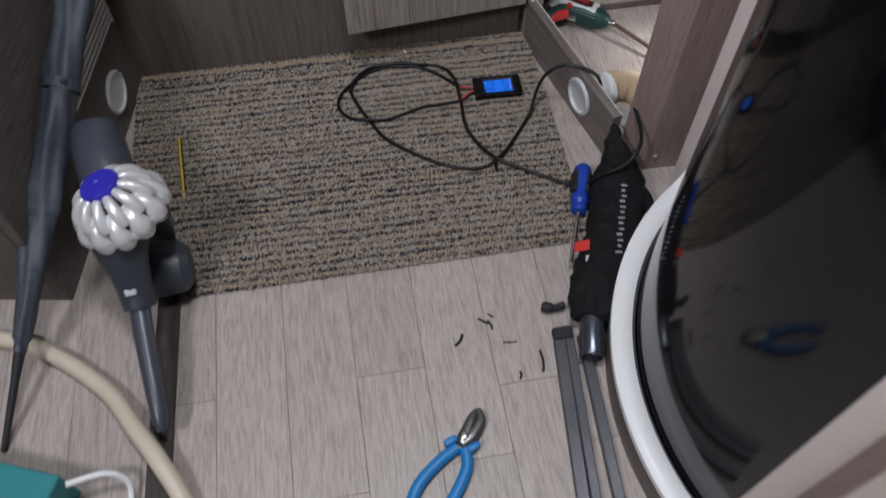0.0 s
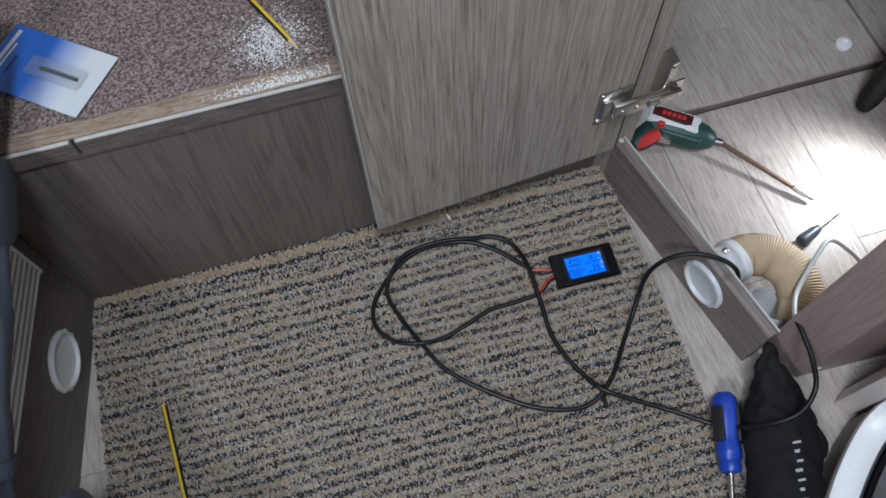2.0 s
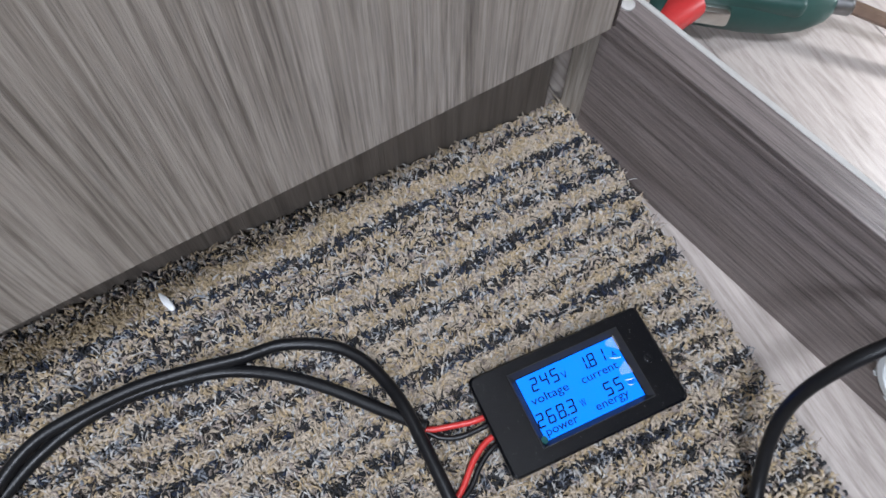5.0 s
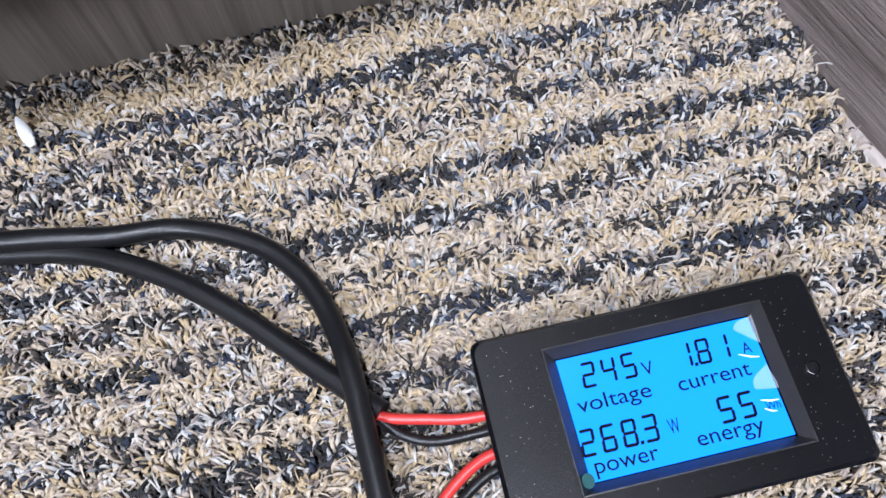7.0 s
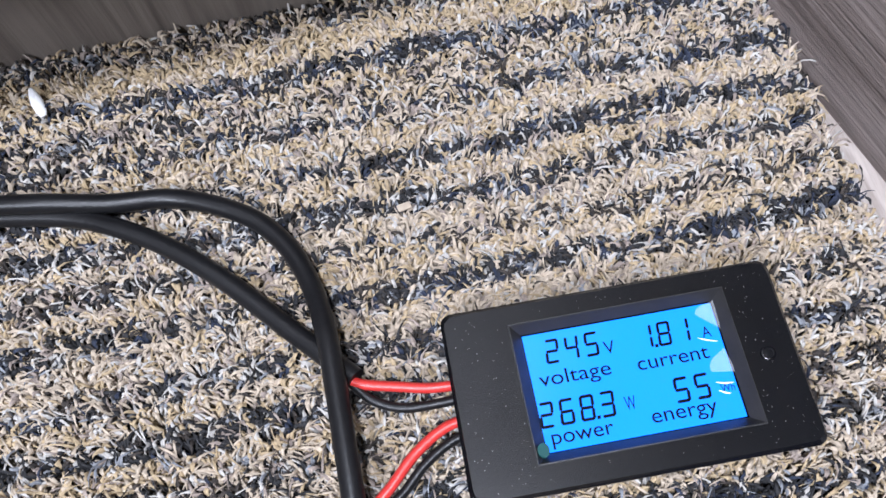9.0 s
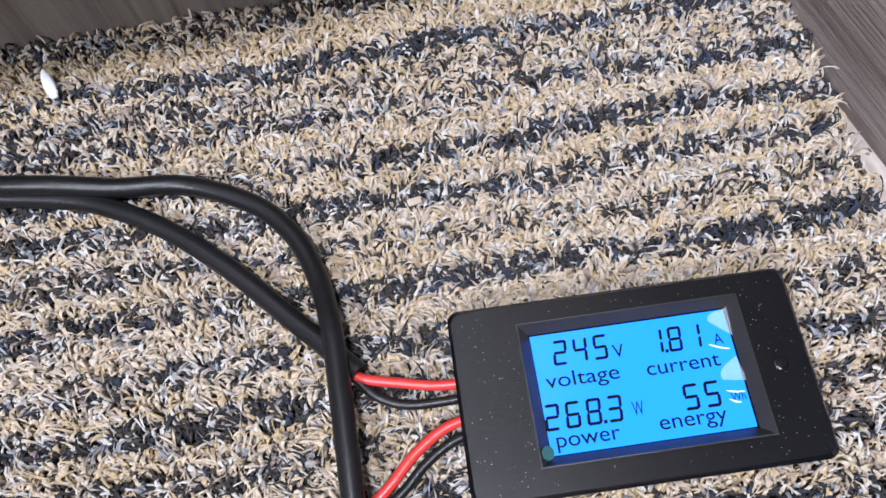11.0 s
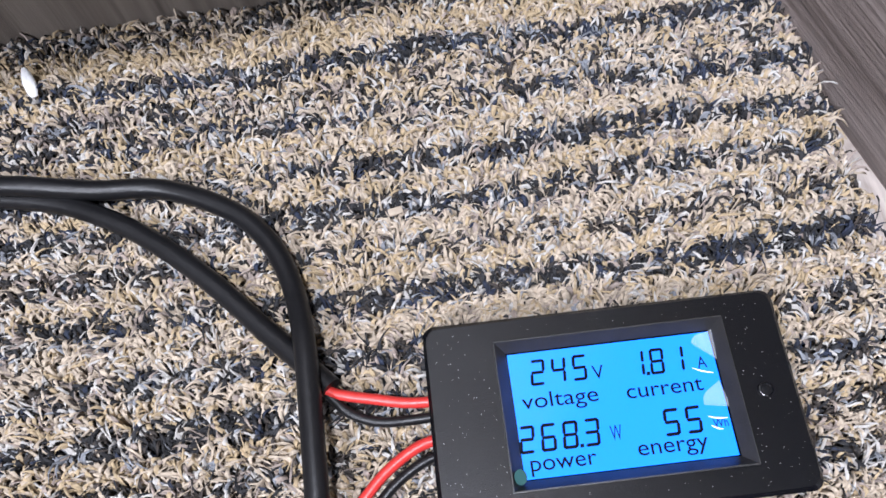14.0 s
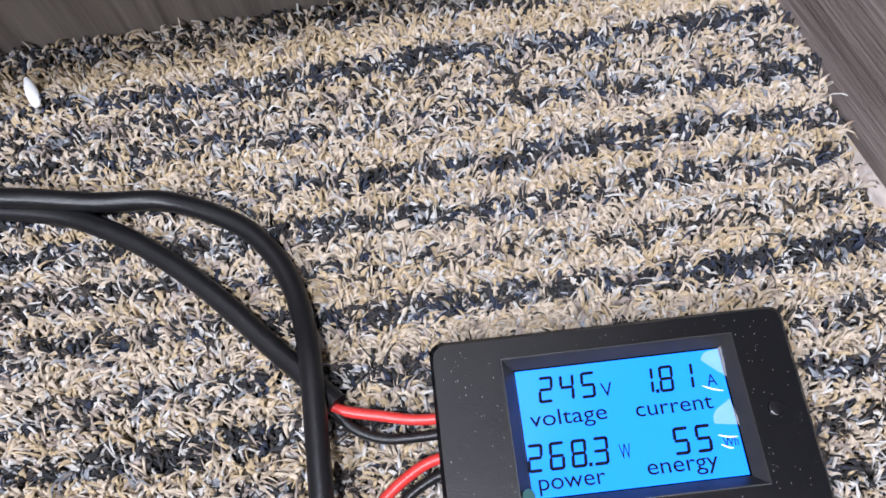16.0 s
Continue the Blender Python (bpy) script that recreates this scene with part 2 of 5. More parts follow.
for p, q in ((tc.outputs["Object"], dot.inputs[0]), (dot.outputs["Value"], mr.inputs["Value"]), (mr.outputs[0], ramp.inputs["Fac"]), (ramp.outputs["Color"], b.inputs["Base Color"])):
    nt.links.new(p, q)
b.inputs["Roughness"].default_value = 0.35
M_CARDW = plain("white_card", (0.62, 0.63, 0.66), 0.4, scale=40, vary=0.08)
M_BLISTER = plain("clear_blister_plastic", (0.42, 0.46, 0.5), 0.12)
M_BLISTER.node_tree.nodes["Principled BSDF"].inputs["Alpha"].default_value = 0.15
M_DUST = plain("white_plaster_dust", (0.72, 0.71, 0.70), 0.9, scale=300, vary=0.1)
M_BIT = plain("black_cable_offcut", (0.02, 0.018, 0.017), 0.6)
M_TORCH = plain("black_anodised_torch", (0.006, 0.006, 0.008), 0.5, scale=200, spec=0.2)


def glowing(name, colour, strength, rough=0.3):
    m, nt, b = nodes_of(name)
    b.inputs["Base Color"].default_value = (*[c * 0.3 for c in colour], 1)
    b.inputs["Emission Color"].default_value = (*colour, 1)
    b.inputs["Emission Strength"].default_value = strength
    b.inputs["Roughness"].default_value = rough
    return m


M_LCD = glowing("lit_blue_lcd", (0.008, 0.178, 0.95), 1.15, 0.12)
M_FILM = plain("clear_film", (0.92, 0.96, 1.0), 0.12, scale=500, vary=0.05)
M_FILM.node_tree.nodes["Principled BSDF"].inputs["Alpha"].default_value = 0.10
# near-white colour stands in for lamp glints on creased clear film
M_CREASE_GLINT = plain("film_crease_glint", (0.95, 0.97, 1.0), 0.15, scale=500, vary=0.03)
M_LED = glowing("torch_led", (0.95, 0.98, 1.0), 12.0)
M_LAMPGLOW = glowing("ceiling_lamp_diffuser", (0.95, 0.98, 1.0), 5.0)


# ---- mesh helpers ----
def thing(name, label, category, at=(0, 0, 0), rz=0.0, group="", kind="", rx=0.0, ry=0.0):
    ob = new(name)
    ob.empty_display_size = 0.02
    ob.matrix_world = pose(*at, rx, ry, rz)
    return tagged(ob, label, category, group, kind)


def part(name, bm, material, parent=None, label="", smooth=False):
    me = bpy.data.meshes.new(name)
    bm.normal_update()
    bm.to_mesh(me)
    bm.free()
    for m in material if isinstance(material, (list, tuple)) else [material]:
        me.materials.append(m)
    if smooth:
        me.shade_smooth()
        me.set_sharp_from_angle(angle=radians(38))
    ob = new(name, me)
    if parent is not None:
        ob.parent = parent
    return tagged(ob, label)


def box(x0, x1, y0, y1, z0, z1, bevel=0.0, seg=1, bm=None):
    b = bm or bmesh.new()
    r = bmesh.ops.create_cube(b, size=1.0)
    for v in r["verts"]:
        v.co = Vector(((x0 + x1) / 2 + v.co.x * (x1 - x0), (y0 + y1) / 2 + v.co.y * (y1 - y0), (z0 + z1) / 2 + v.co.z * (z1 - z0)))
    if bevel:
        es = {e for v in r["verts"] for e in v.link_edges}
        bmesh.ops.bevel(b, geom=list(es), offset=bevel, segments=seg, affect="EDGES", profile=0.5)
    return b


def prism(plan, z0, z1, bevel=0.0, bm=None):
    """An upright block over a plan outline (counter-clockwise)."""
    b = bm or bmesh.new()
    lo = [b.verts.new((x, y, z0)) for x, y in plan]
    hi = [b.verts.new((x, y, z1)) for x, y in plan]
    n = len(plan)
    fs = [b.faces.new(lo[::-1]), b.faces.new(hi)]
    for i in range(n):
        fs.append(b.faces.new((lo[i], lo[(i + 1) % n], hi[(i + 1) % n], hi[i])))
    if bevel:
        bmesh.ops.bevel(b, geom=list({e for f in fs for e in f.edges}), offset=bevel, segments=2, affect="EDGES", profile=0.5)
    return b


def smooth_path(pts, per=8, closed=False):
    """Catmull-Rom through the points."""
    P = [Vector(p) for p in pts]
    out = []
    n = len(P)
    for i in range(n - 1):
        a, b, c, d = P[max(i - 1, 0)], P[i], P[i + 1], P[min(i + 2, n - 1)]
        for k in range(per):
            t = k / per
            out.append(0.5 * ((2 * b) + (c - a) * t + (2 * a - 5 * b + 4 * c - d) * t * t + (3 * b - a - 3 * c + d) * t ** 3))
    out.append(P[-1])
    return out


def sweep(path, radius, n=10, bm=None, flat=1.0, up=(0, 0, 1)):
    """A round (or flattened) rod along a path; radius: one number or one per point."""
    b = bm or bmesh.new()
    rings = []
    ref = Vector(up)
    m = len(path)
    for i, p in enumerate(path):
        d = (path[min(i + 1, m - 1)] - path[max(i - 1, 0)]).normalized()
        side = d.cross(ref)
        if side.length < 1e-3:
            side = d.cross(Vector((1, 0, 0)))
        side.normalize()
        top = side.cross(d).normalized()
        r = radius[i] if isinstance(radius, (list, tuple)) else radius
        rings.append([b.verts.new(p + side * (r * math.cos(2 * math.pi * k / n)) + top * (r * flat * math.sin(2 * math.pi * k / n))) for k in range(n)])
    for a, c in zip(rings, rings[1:]):
        for k in range(n):
            b.faces.new((a[k], a[(k + 1) % n], c[(k + 1) % n], c[k]))
    b.faces.new(rings[0][::-1])
    b.faces.new(rings[-1])
    bmesh.ops.recalc_face_normals(b, faces=b.faces[:])
    return b


def lathe(profile, n=32, m=None, bm=None, wave=None):
    """A turned form from (radius, height) pairs about z; m: a pose; wave(angle, i): a factor on the radius."""
    b = bm or bmesh.new()
    m = m or Matrix()
    rings = []
    for i, (r, z) in enumerate(profile):
        ring = []
        for k in range(n):
            a = 2 * math.pi * k / n
            w = wave(a, i) if wave else 1.0
            ring.append(b.verts.new(m @ Vector((r * w * math.cos(a), r * w * math.sin(a), z))))
        rings.append(ring)
    for a, c in zip(rings, rings[1:]):
        for k in range(n):
            b.faces.new((a[k], a[(k + 1) % n], c[(k + 1) % n], c[k]))
    if profile[0][0] > 1e-5:
        b.faces.new(rings[0][::-1])
    if profile[-1][0] > 1e-5:
        b.faces.new(rings[-1])
    bmesh.ops.remove_doubles(b, verts=[v for v in b.verts], dist=1e-6)
    bmesh.ops.recalc_face_normals(b, faces=b.faces[:])
    return b


def along(a, b):
    """The pose at a whose z axis points to b."""
    a, b = Vector(a), Vector(b)
    return Matrix.Translation(a) @ (b - a).to_track_quat("Z", "Y").to_matrix().to_4x4()


def turned(b, m):
    bmesh.ops.transform(b, matrix=m, verts=b.verts[:])
    return b


# ---- large structure ----
def slab(name, x0, x1, y0, y1, z0, z1, mat, label):
    ob = part(name, box(x0, x1, y0, y1, z0, z1), mat)
    return tagged(ob, label, name.split("_")[0], kind="structure")


floor = slab("floor", -1.5, 0.955, -2.2, 0.80, -0.06, -0.006, M_GAP, "pale oak vinyl plank floor of a motorhome")
recess = slab("floor_step", 0.20, 0.624, 0.1735, 0.80, -0.005, 0.0145, M_CABH, "raised cupboard floor board behind the step edge")
slab("wall_north", -1.5, 0.97, 0.80, 0.84, -0.14, 2.0, M_WALL, "plain cream wallboard behind the seat")
slab("wall_south", -1.5, 0.97, -2.24, -2.2, -0.06, 2.0, M_WALLD, "plain dark oak wallboard at the far end")
slab("wall_west", -1.54, -1.5, -2.2, 0.80, -0.06, 2.0, M_WALLD, "plain dark oak wallboard beside the bench")
slab("wall_east", 0.955, 0.995, -2.2, 0.80, -0.14, 2.0, M_WALL, "plain cream wallboard at the cupboard side")
slab("ceiling", -1.5, 0.97, -2.2, 0.80, 2.0, 2.03, M_CEIL, "plain unseen ceiling panel, greige to hold back bounced light")

# post: wardrobe side panel beside the curved door
post = thing("wardrobe_side", "brown oak laminate wardrobe side panel standing on the floor", "panel")
part("side_panel", prism([(0.232, -0.196), (0.259, -0.250), (0.405, -0.256), (0.405, -0.20), (0.262, -0.19)], 0.0, 1.95, 0.002), M_POST, post)
part("screw_cover", lathe([(0.004, 0), (0.004, 0.0015), (0.0028, 0.0022), (0, 0.0022)], 14, pose(0.275, -0.2512, 0.035, 90, 0, 0)), M_EDGE, post, "pale screw cover")
part("wall_panel", box(0.40, 0.955, -0.256, -0.236, 0.0, 1.95), M_POST, post)

# seat base under the carpeted ledge
seat = thing("seat_base", "grey-brown oak laminate seat base with carpeted top, cushion removed", "cabinet")
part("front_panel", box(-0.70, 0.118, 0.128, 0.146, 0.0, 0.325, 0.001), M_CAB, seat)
part("top_rail", box(-0.70, 0.118, 0.124, 0.146, 0.3265, 0.352, 0.0012), M_CABH, seat)
part("edge_strip", box(-0.492, 0.118, 0.1225, 0.1265, 0.352, 0.3555, 0.0008), M_EDGE, seat, "white worn edge strip")
part("edge_strip", box(-0.70, -0.498, 0.1225, 0.1265, 0.352, 0.3555, 0.0008), M_EDGE, seat, "white worn edge strip")
part("seam_mark", box(-0.4966, -0.4938, 0.1232, 0.1260, 0.334, 0.3562, 0.0006), M_BIT, seat, "dark filled joint in the rail")
part("plywood_edge", box(-0.70, 0.118, 0.1268, 0.1600, 0.348, 0.3575, 0.0012), M_PLY, seat, "worn bare plywood edge dusted with plaster")
part("top_board", box(-1.3, 0.118, 0.1605, 0.79, 0.335, 0.358), M_PLY, seat)
bm = bmesh.new()
random.seed(5)
nx, ny = 90, 60
grid = [[bm.verts.new((-0.56 + 0.676 * i / nx, 0.1455 + 0.006 * noise.noise((i * 0.13, 3, 0)) * (j == 0) + (0.63 * j / ny), 0.3588 + 0.0022 * random.random() * (0 < j))) for j in range(ny + 1)] for i in range(nx + 1)]
for i in range(nx):
    for j in range(ny):
        bm.faces.new((grid[i][j], grid[i + 1][j], grid[i + 1][j + 1], grid[i][j + 1]))
part("carpet_cover", bm, M_CARPET, seat, "brown flecked short-pile carpet")

# bench on the other side
bench = thing("bench_cabinet", "grey-brown oak laminate bench with round vent and white grille", "cabinet", (-0.62, 0.13, 0), -10.4)
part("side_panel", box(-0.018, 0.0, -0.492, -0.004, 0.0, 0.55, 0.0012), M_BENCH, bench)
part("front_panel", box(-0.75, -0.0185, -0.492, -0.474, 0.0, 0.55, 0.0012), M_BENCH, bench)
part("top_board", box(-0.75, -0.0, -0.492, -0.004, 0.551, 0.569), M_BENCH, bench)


def vent_ring(parent, m, r, deep=-0.0014):
    ring = part("vent_ring", lathe([(r * 1.08, 0.0004), (r * 1.08, 0.003), (r * 1.02, 0.0055), (r * 0.93, 0.006), (r * 0.90, 0.0045), (r * 0.86, 0.0004 - deep), (r * 0.5, -deep), (0.0, -deep)], 44, m), M_VENT, parent, "milky white round vent cover", True)
    bm = bmesh.new()
    for k in range(14):
        a = 2 * math.pi * k / 14
        lug = box(r * 1.06, r * 1.10, -0.0016, 0.0016, 0.0006, 0.0045)
        turned(lug, m @ Matrix.Rotation(a, 4, "Z"))
        me = bpy.data.meshes.new("lug")
        lug.to_mesh(me)
        lug.free()
        bm.from_mesh(me)
        bpy.data.meshes.remove(me)
    part("lugs", bm, M_VENT, ring)


vent_ring(bench, pose(0.0, -0.114, 0.078, 0, 90, 0), 0.036)
grille = part("vent_grille", box(0.0004, 0.003, -0.30, -0.03, 0.165, 0.243, 0.001), M_STRIP, bench, "white slatted air grille")
for k in range(7):
    part("slat", box(0.0032, 0.0075, -0.297, -0.033, 0.169 + k * 0.0105, 0.1745 + k * 0.0105, 0.0006), M_WHITE, grille)
for s in (-0.302, -0.033):
    part("frame_bar", box(0.0032, 0.008, s, s + 0.005, 0.165, 0.243, 0.0006), M_WHITE, grille)

# cupboard with the opened door
cup = thing("cupboard", "open grey-brown oak cupboard with sill and door swung wide", "cupboard", (0.127, 0.104, 0), 13.2)


def holed_board(x0, x1, y0, y1, z0, z1, hy, hz, r):
    """A board across x with one round hole through it."""
    b = bmesh.new()
    angles = sorted([2 * math.pi * k / 36 for k in range(36)] + [math.atan2(z - hz, y - hy) % (2 * math.pi) for y in (y0, y1) for z in (z0, z1)])
    rows = []
    for a in angles:
        c, s = math.cos(a), math.sin(a)
        reach = min(((y1 if c > 0 else y0) - hy) / c if abs(c) > 1e-9 else 9, ((z1 if s > 0 else z0) - hz) / s if abs(s) > 1e-9 else 9)
        rows.append([b.verts.new((x, hy + d * c, hz + d * s)) for x, d in ((x0, r), (x0, reach), (x1, reach), (x1, r))])
    for p, q in zip(rows, rows[1:] + rows[:1]):
        for k in range(4):
            b.faces.new((p[k], p[(k + 1) % 4], q[(k + 1) % 4], q[k]))
    bmesh.ops.recalc_face_normals(b, faces=b.faces[:])
    return b


part("sill_board", holed_board(0.0, 0.018, -0.322, 0.004, 0.0, 0.0975, -0.217, 0.053, 0.0288), M_SILL, cup)
part("sill_edge", box(0.0158, 0.0186, -0.322, 0.004, 0.0976, 0.0992, 0.0004), M_EDGE, cup, "pale edge banding")
part("sill_cap", box(-0.0003, 0.0156, -0.322, 0.004, 0.0977, 0.0990, 0.0003), M_SILL, cup)
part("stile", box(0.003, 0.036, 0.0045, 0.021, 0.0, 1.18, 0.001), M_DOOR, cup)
part("stile_screw", lathe([(0.0035, 0), (0.0035, 0.001), (0.002, 0.0016), (0, 0.0016)], 12, pose(0.0095, 0.0005, 0.0992)), M_EDGE, cup, "pale screw head")
vent_ring(cup, pose(0.0, -0.217, 0.053, 0, -90, 0), 0.0325, 0.013)
# lid out of view, added to keep ceiling light out of the cupboard
part("unseen_top_panel", box(0.0, 0.75, -0.30, 0.60, 1.185, 1.20), M_WALL, cup)

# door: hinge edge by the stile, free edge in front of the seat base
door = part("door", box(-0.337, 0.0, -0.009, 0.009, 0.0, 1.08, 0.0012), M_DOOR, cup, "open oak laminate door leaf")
door.matrix_basis = pose(0.127, 0.104, 0, 0, 0, 13.2).inverted() @ pose(0.119, 0.104, 0.1030, 0, -0.4, 4.4)
part("edge_band", box(-0.3385, -0.3372, -0.0085, 0.0085, 0.001, 1.079), M_EDGE, door, "pale edge banding")
part("edge_band", box(0.0004, 0.0016, -0.0085, 0.0085, 0.001, 1.079), M_STRIP, door, "dark door edge")
hinge = part("hinge", box(-0.048, -0.004, -0.0120, -0.0092, 0.086, 0.148, 0.0006), M_STEEL, door, "nickel-plated overlay hinge")
part("hinge_cup", box(-0.042, -0.008, -0.0165, -0.0121, 0.098, 0.134, 0.004, 2), M_STEEL, hinge, "", True)
part("hinge_arm", box(-0.030, 0.044, -0.0245, -0.0166, 0.104, 0.130, 0.003, 2), M_STEEL, hinge, "", True)
part("hinge_link", box(0.014, 0.058, -0.0285, -0.0200, 0.112, 0.126, 0.002, 2), M_STEEL, hinge, "", True)
part("mount_plate", box(0.036, 0.046, -0.0190, 0.004, 0.090, 0.176, 0.0008), M_STEEL, hinge)
part("plate_wing", box(0.046, 0.064, -0.0190, -0.0165, 0.106, 0.136, 0.0008), M_STEEL, hinge)
for sx, sy, sz in ((-0.043, -0.012, 0.092), (-0.043, -0.012, 0.142), (-0.010, -0.012, 0.092), (-0.020, -0.0245, 0.117), (0.000, -0.0245, 0.117), (0.030, -0.0285, 0.119), (0.050, -0.0285, 0.119), (0.041, -0.0190, 0.098), (0.041, -0.0190, 0.168)):
    part("hinge_screw", lathe([(0.0036, 0), (0.0036, 0.0012), (0.002, 0.002), (0, 0.002)], 12, pose(sx, sy, sz, 90, 0, 0)), M_STEEL, hinge)

# curved bathroom door and its threshold
cx, cy, A0, A1 = 0.515, -0.70, 119.5, 203.0


def arc_wall(r0, r1, z0, z1, a0=A0, a1=A1, n=56, top=None):
    """A curved wall between two radii; top: heights of the outer and inner rim."""
    b = bmesh.new()
    zo, zi = top or (z1, z1)
    rows = []
    for i in range(n + 1):
        a = radians(a0 + (a1 - a0) * i / n)
        c, s = math.cos(a), math.sin(a)
        rows.append([b.verts.new((cx + r * c, cy + r * s, z)) for r, z in ((r0, z0), (r0, zi), (r1, zo), (r1, z0))])
    for p, q in zip(rows, rows[1:]):
        for k in range(4):
            b.faces.new((p[k], p[(k + 1) % 4], q[(k + 1) % 4], q[k]))
    b.faces.new(rows[0])
    b.faces.new(rows[-1][::-1])
    bmesh.ops.recalc_face_normals(b, faces=b.faces[:])
    return b


bath = thing("curved_door", "curved black gloss washroom door on a white-trimmed threshold", "door")
part("threshold", arc_wall(0.385, 0.437, 0.0, 0.052), M_CABH, bath, "brown laminate curved plinth", True)


def seal(r0, r1, zt, s0, deep, turn=0.05):
    """A domed strip that runs along the curved threshold and bends up into the jamb."""
    rm = (r0 + r1) / 2
    run = [(radians(A1) * rm + (s0 + turn - radians(A1) * rm) * i / 60, zt, 0.0) for i in range(61)]
    run += [(s0 + turn - turn * math.sin(f), zt + turn - turn * math.cos(f), f) for f in [radians(90) * i / 10 for i in range(1, 11)]]
    run += [(s0, zt + turn + (1.88 - zt - turn) * i / 8, radians(90)) for i in range(1, 9)]
    b = bmesh.new()
    rows = []
    e = (r1 - r0) * 0.22
    for q, z, f in run:
        row = []
        for r, d in ((r0, -deep), (r0, -0.004), (r0 + e, -0.0008), (rm, 0.0), (r1 - e, -0.0008), (r1, -0.004), (r1, -deep)):
            a = (q + d * math.sin(f)) / rm
            row.append(b.verts.new((cx + r * math.cos(a), cy + r * math.sin(a), z + d * math.cos(f))))
        rows.append(row)
    for p, q in zip(rows, rows[1:]):
        for k in range(7):
            b.faces.new((p[k], p[(k + 1) % 7], q[(k + 1) % 7], q[k]))
    b.faces.new(rows[0])
    b.faces.new(rows[-1][::-1])
    bmesh.ops.recalc_face_normals(b, faces=b.faces[:])
    return b


S0 = radians(A0) * 0.42
part("outer_seal", seal(0.4085, 0.4390, 0.068, S0 * 0.4238 / 0.42, 0.015, 0.035), M_WHITE, bath, "white curved rubber seal", True)
part("seal_groove", seal(0.4025, 0.4084, 0.060, S0 * 0.4055 / 0.42 - 0.004, 0.004, 0.035), M_RAIL, bath, "dark groove behind the seal", True)
part("door_leaf", arc_wall(0.383, 0.402, 0.0525, 1.90), M_BLACKGLOSS, bath, "black high-gloss curved leaf", True)


def jamb(a, width, out):
    m = Matrix.Translation((cx, cy, 0)) @ Matrix.Rotation(radians(a), 4, "Z")
    b = box(0.385, 0.385 + out, -width / 2, width / 2, 0.0, 1.92, 0.004, 2)
    return turned(b, m)


jm = Matrix.Translation((cx, cy, 0)) @ Matrix.Rotation(radians(A0), 4, "Z")
part("jamb", turned(box(0.4400, 0.4640, -0.030, -0.003, 0.0, 1.92, 0.003, 2), jm), M_JAMB, bath, "pinkish beige vertical trim", True)
part("jamb_core", turned(box(0.385, 0.4395, -0.030, -0.014, 0.0, 1.92), jm), M_POST, bath, "brown oak inner jamb")
part("jamb", jamb(A1 + 2.2, 0.034, 0.058), M_JAMB, bath, "pinkish beige vertical trim", True)
part("jamb_side", prism([(0.318, -0.330), (0.345, -0.345), (0.425, -0.262), (0.40, -0.2575)], 0.0, 1.92), M_POST, bath)
part("jamb_face", prism([(0.119, -0.9216), (0.2082, -1.0034), (0.2122, -0.9990), (0.123, -0.9172)], 0.0, 1.92), M_JAMB, bath, "pinkish beige vertical trim")
part("return_panel", prism([(0.105, -0.905), (0.125, -0.915), (0.60, -1.35), (0.95, -1.35), (0.95, -1.33), (0.60, -1.33)], 0.0, 1.92), M_POST, bath)


# ceiling lamps, both out of view; the second is an added fill
for n, (lx, ly) in enumerate(((-0.16, -0.53), (-1.15, -1.35))):
    cl = thing("unseen_ceiling_lamp", "round white ceiling lamp with lit diffuser, out of view", "lamp", (lx, ly, 1.94), group="ceiling lamps")
    part("rim", lathe([(0.17, 0.06), (0.17, 0.015), (0.158, 0.010), (0.155, 0.02), (0.155, 0.06)], 40), M_WHITE, cl, "", True)
    part("diffuser", lathe([(0.154, 0.022), (0.154, 0.026), (0.0, 0.026)], 40), M_LAMPGLOW, cl)

# ---- rug ----
RX0, RX1, RY0, RY1, RZ = -0.628, 0.132, -0.381, 0.126, 0.0105
rug = thing("rug", "striped beige, charcoal and navy looped-pile rug on the floor", "rug")
part("backing", box(RX0 + 0.003, RX1 - 0.003, RY0 + 0.003, RY1 - 0.003, 0.0006, 0.0045, 0.001), M_BACK, rug, "tan woven backing")


def yarn(name, c, vary=0.3):
    return plain(name, c, 0.8, scale=500, vary=vary, island=True)


YARN = [yarn("cream_yarn", (0.42, 0.347, 0.268), 0.24), yarn("tan_yarn", (0.37, 0.282, 0.172), 0.24), yarn("white_yarn", (0.42, 0.40, 0.375), 0.22), yarn("taupe_yarn", (0.27, 0.22, 0.19), 0.3),
        yarn("charcoal_yarn", (0.014, 0.014, 0.016), 0.5), yarn("navy_yarn", (0.014, 0.020, 0.039), 0.5), yarn("slate_yarn", (0.18, 0.19, 0.21), 0.4), yarn("brown_black_yarn", (0.032, 0.025, 0.021), 0.5)]
# shares of the eight yarns in a light row, and in navy, marled and brown rows
W_LIGHT = np.array([0.50, 0.25, 0.11, 0.10, 0.006, 0.003, 0.012, 0.010])
W_ROW = np.array([[0.03, 0.02, 0.09, 0.04, 0.46, 0.14, 0.12, 0.10],
                  [0.05, 0.02, 0.17, 0.06, 0.42, 0.07, 0.12, 0.09],
                  [0.10, 0.04, 0.12, 0.14, 0.26, 0.03, 0.05, 0.26]])
# dark rows counted from the seat base: place, kind, strength
ROWS = [(0.1175, 2, 0.95), (0.0972, 0, 1.0), (0.0866, 2, 0.72), (0.0762, 0, 0.9), (0.0583, 0, 1.0), (0.0437, 1, 1.0), (0.0298, 2, 0.85), (0.0157, 0, 1.0), (-0.0020, 1, 0.9), (-0.0165, 1, 1.0), (-0.0305, 2, 0.9)]
rw = random.Random(8)
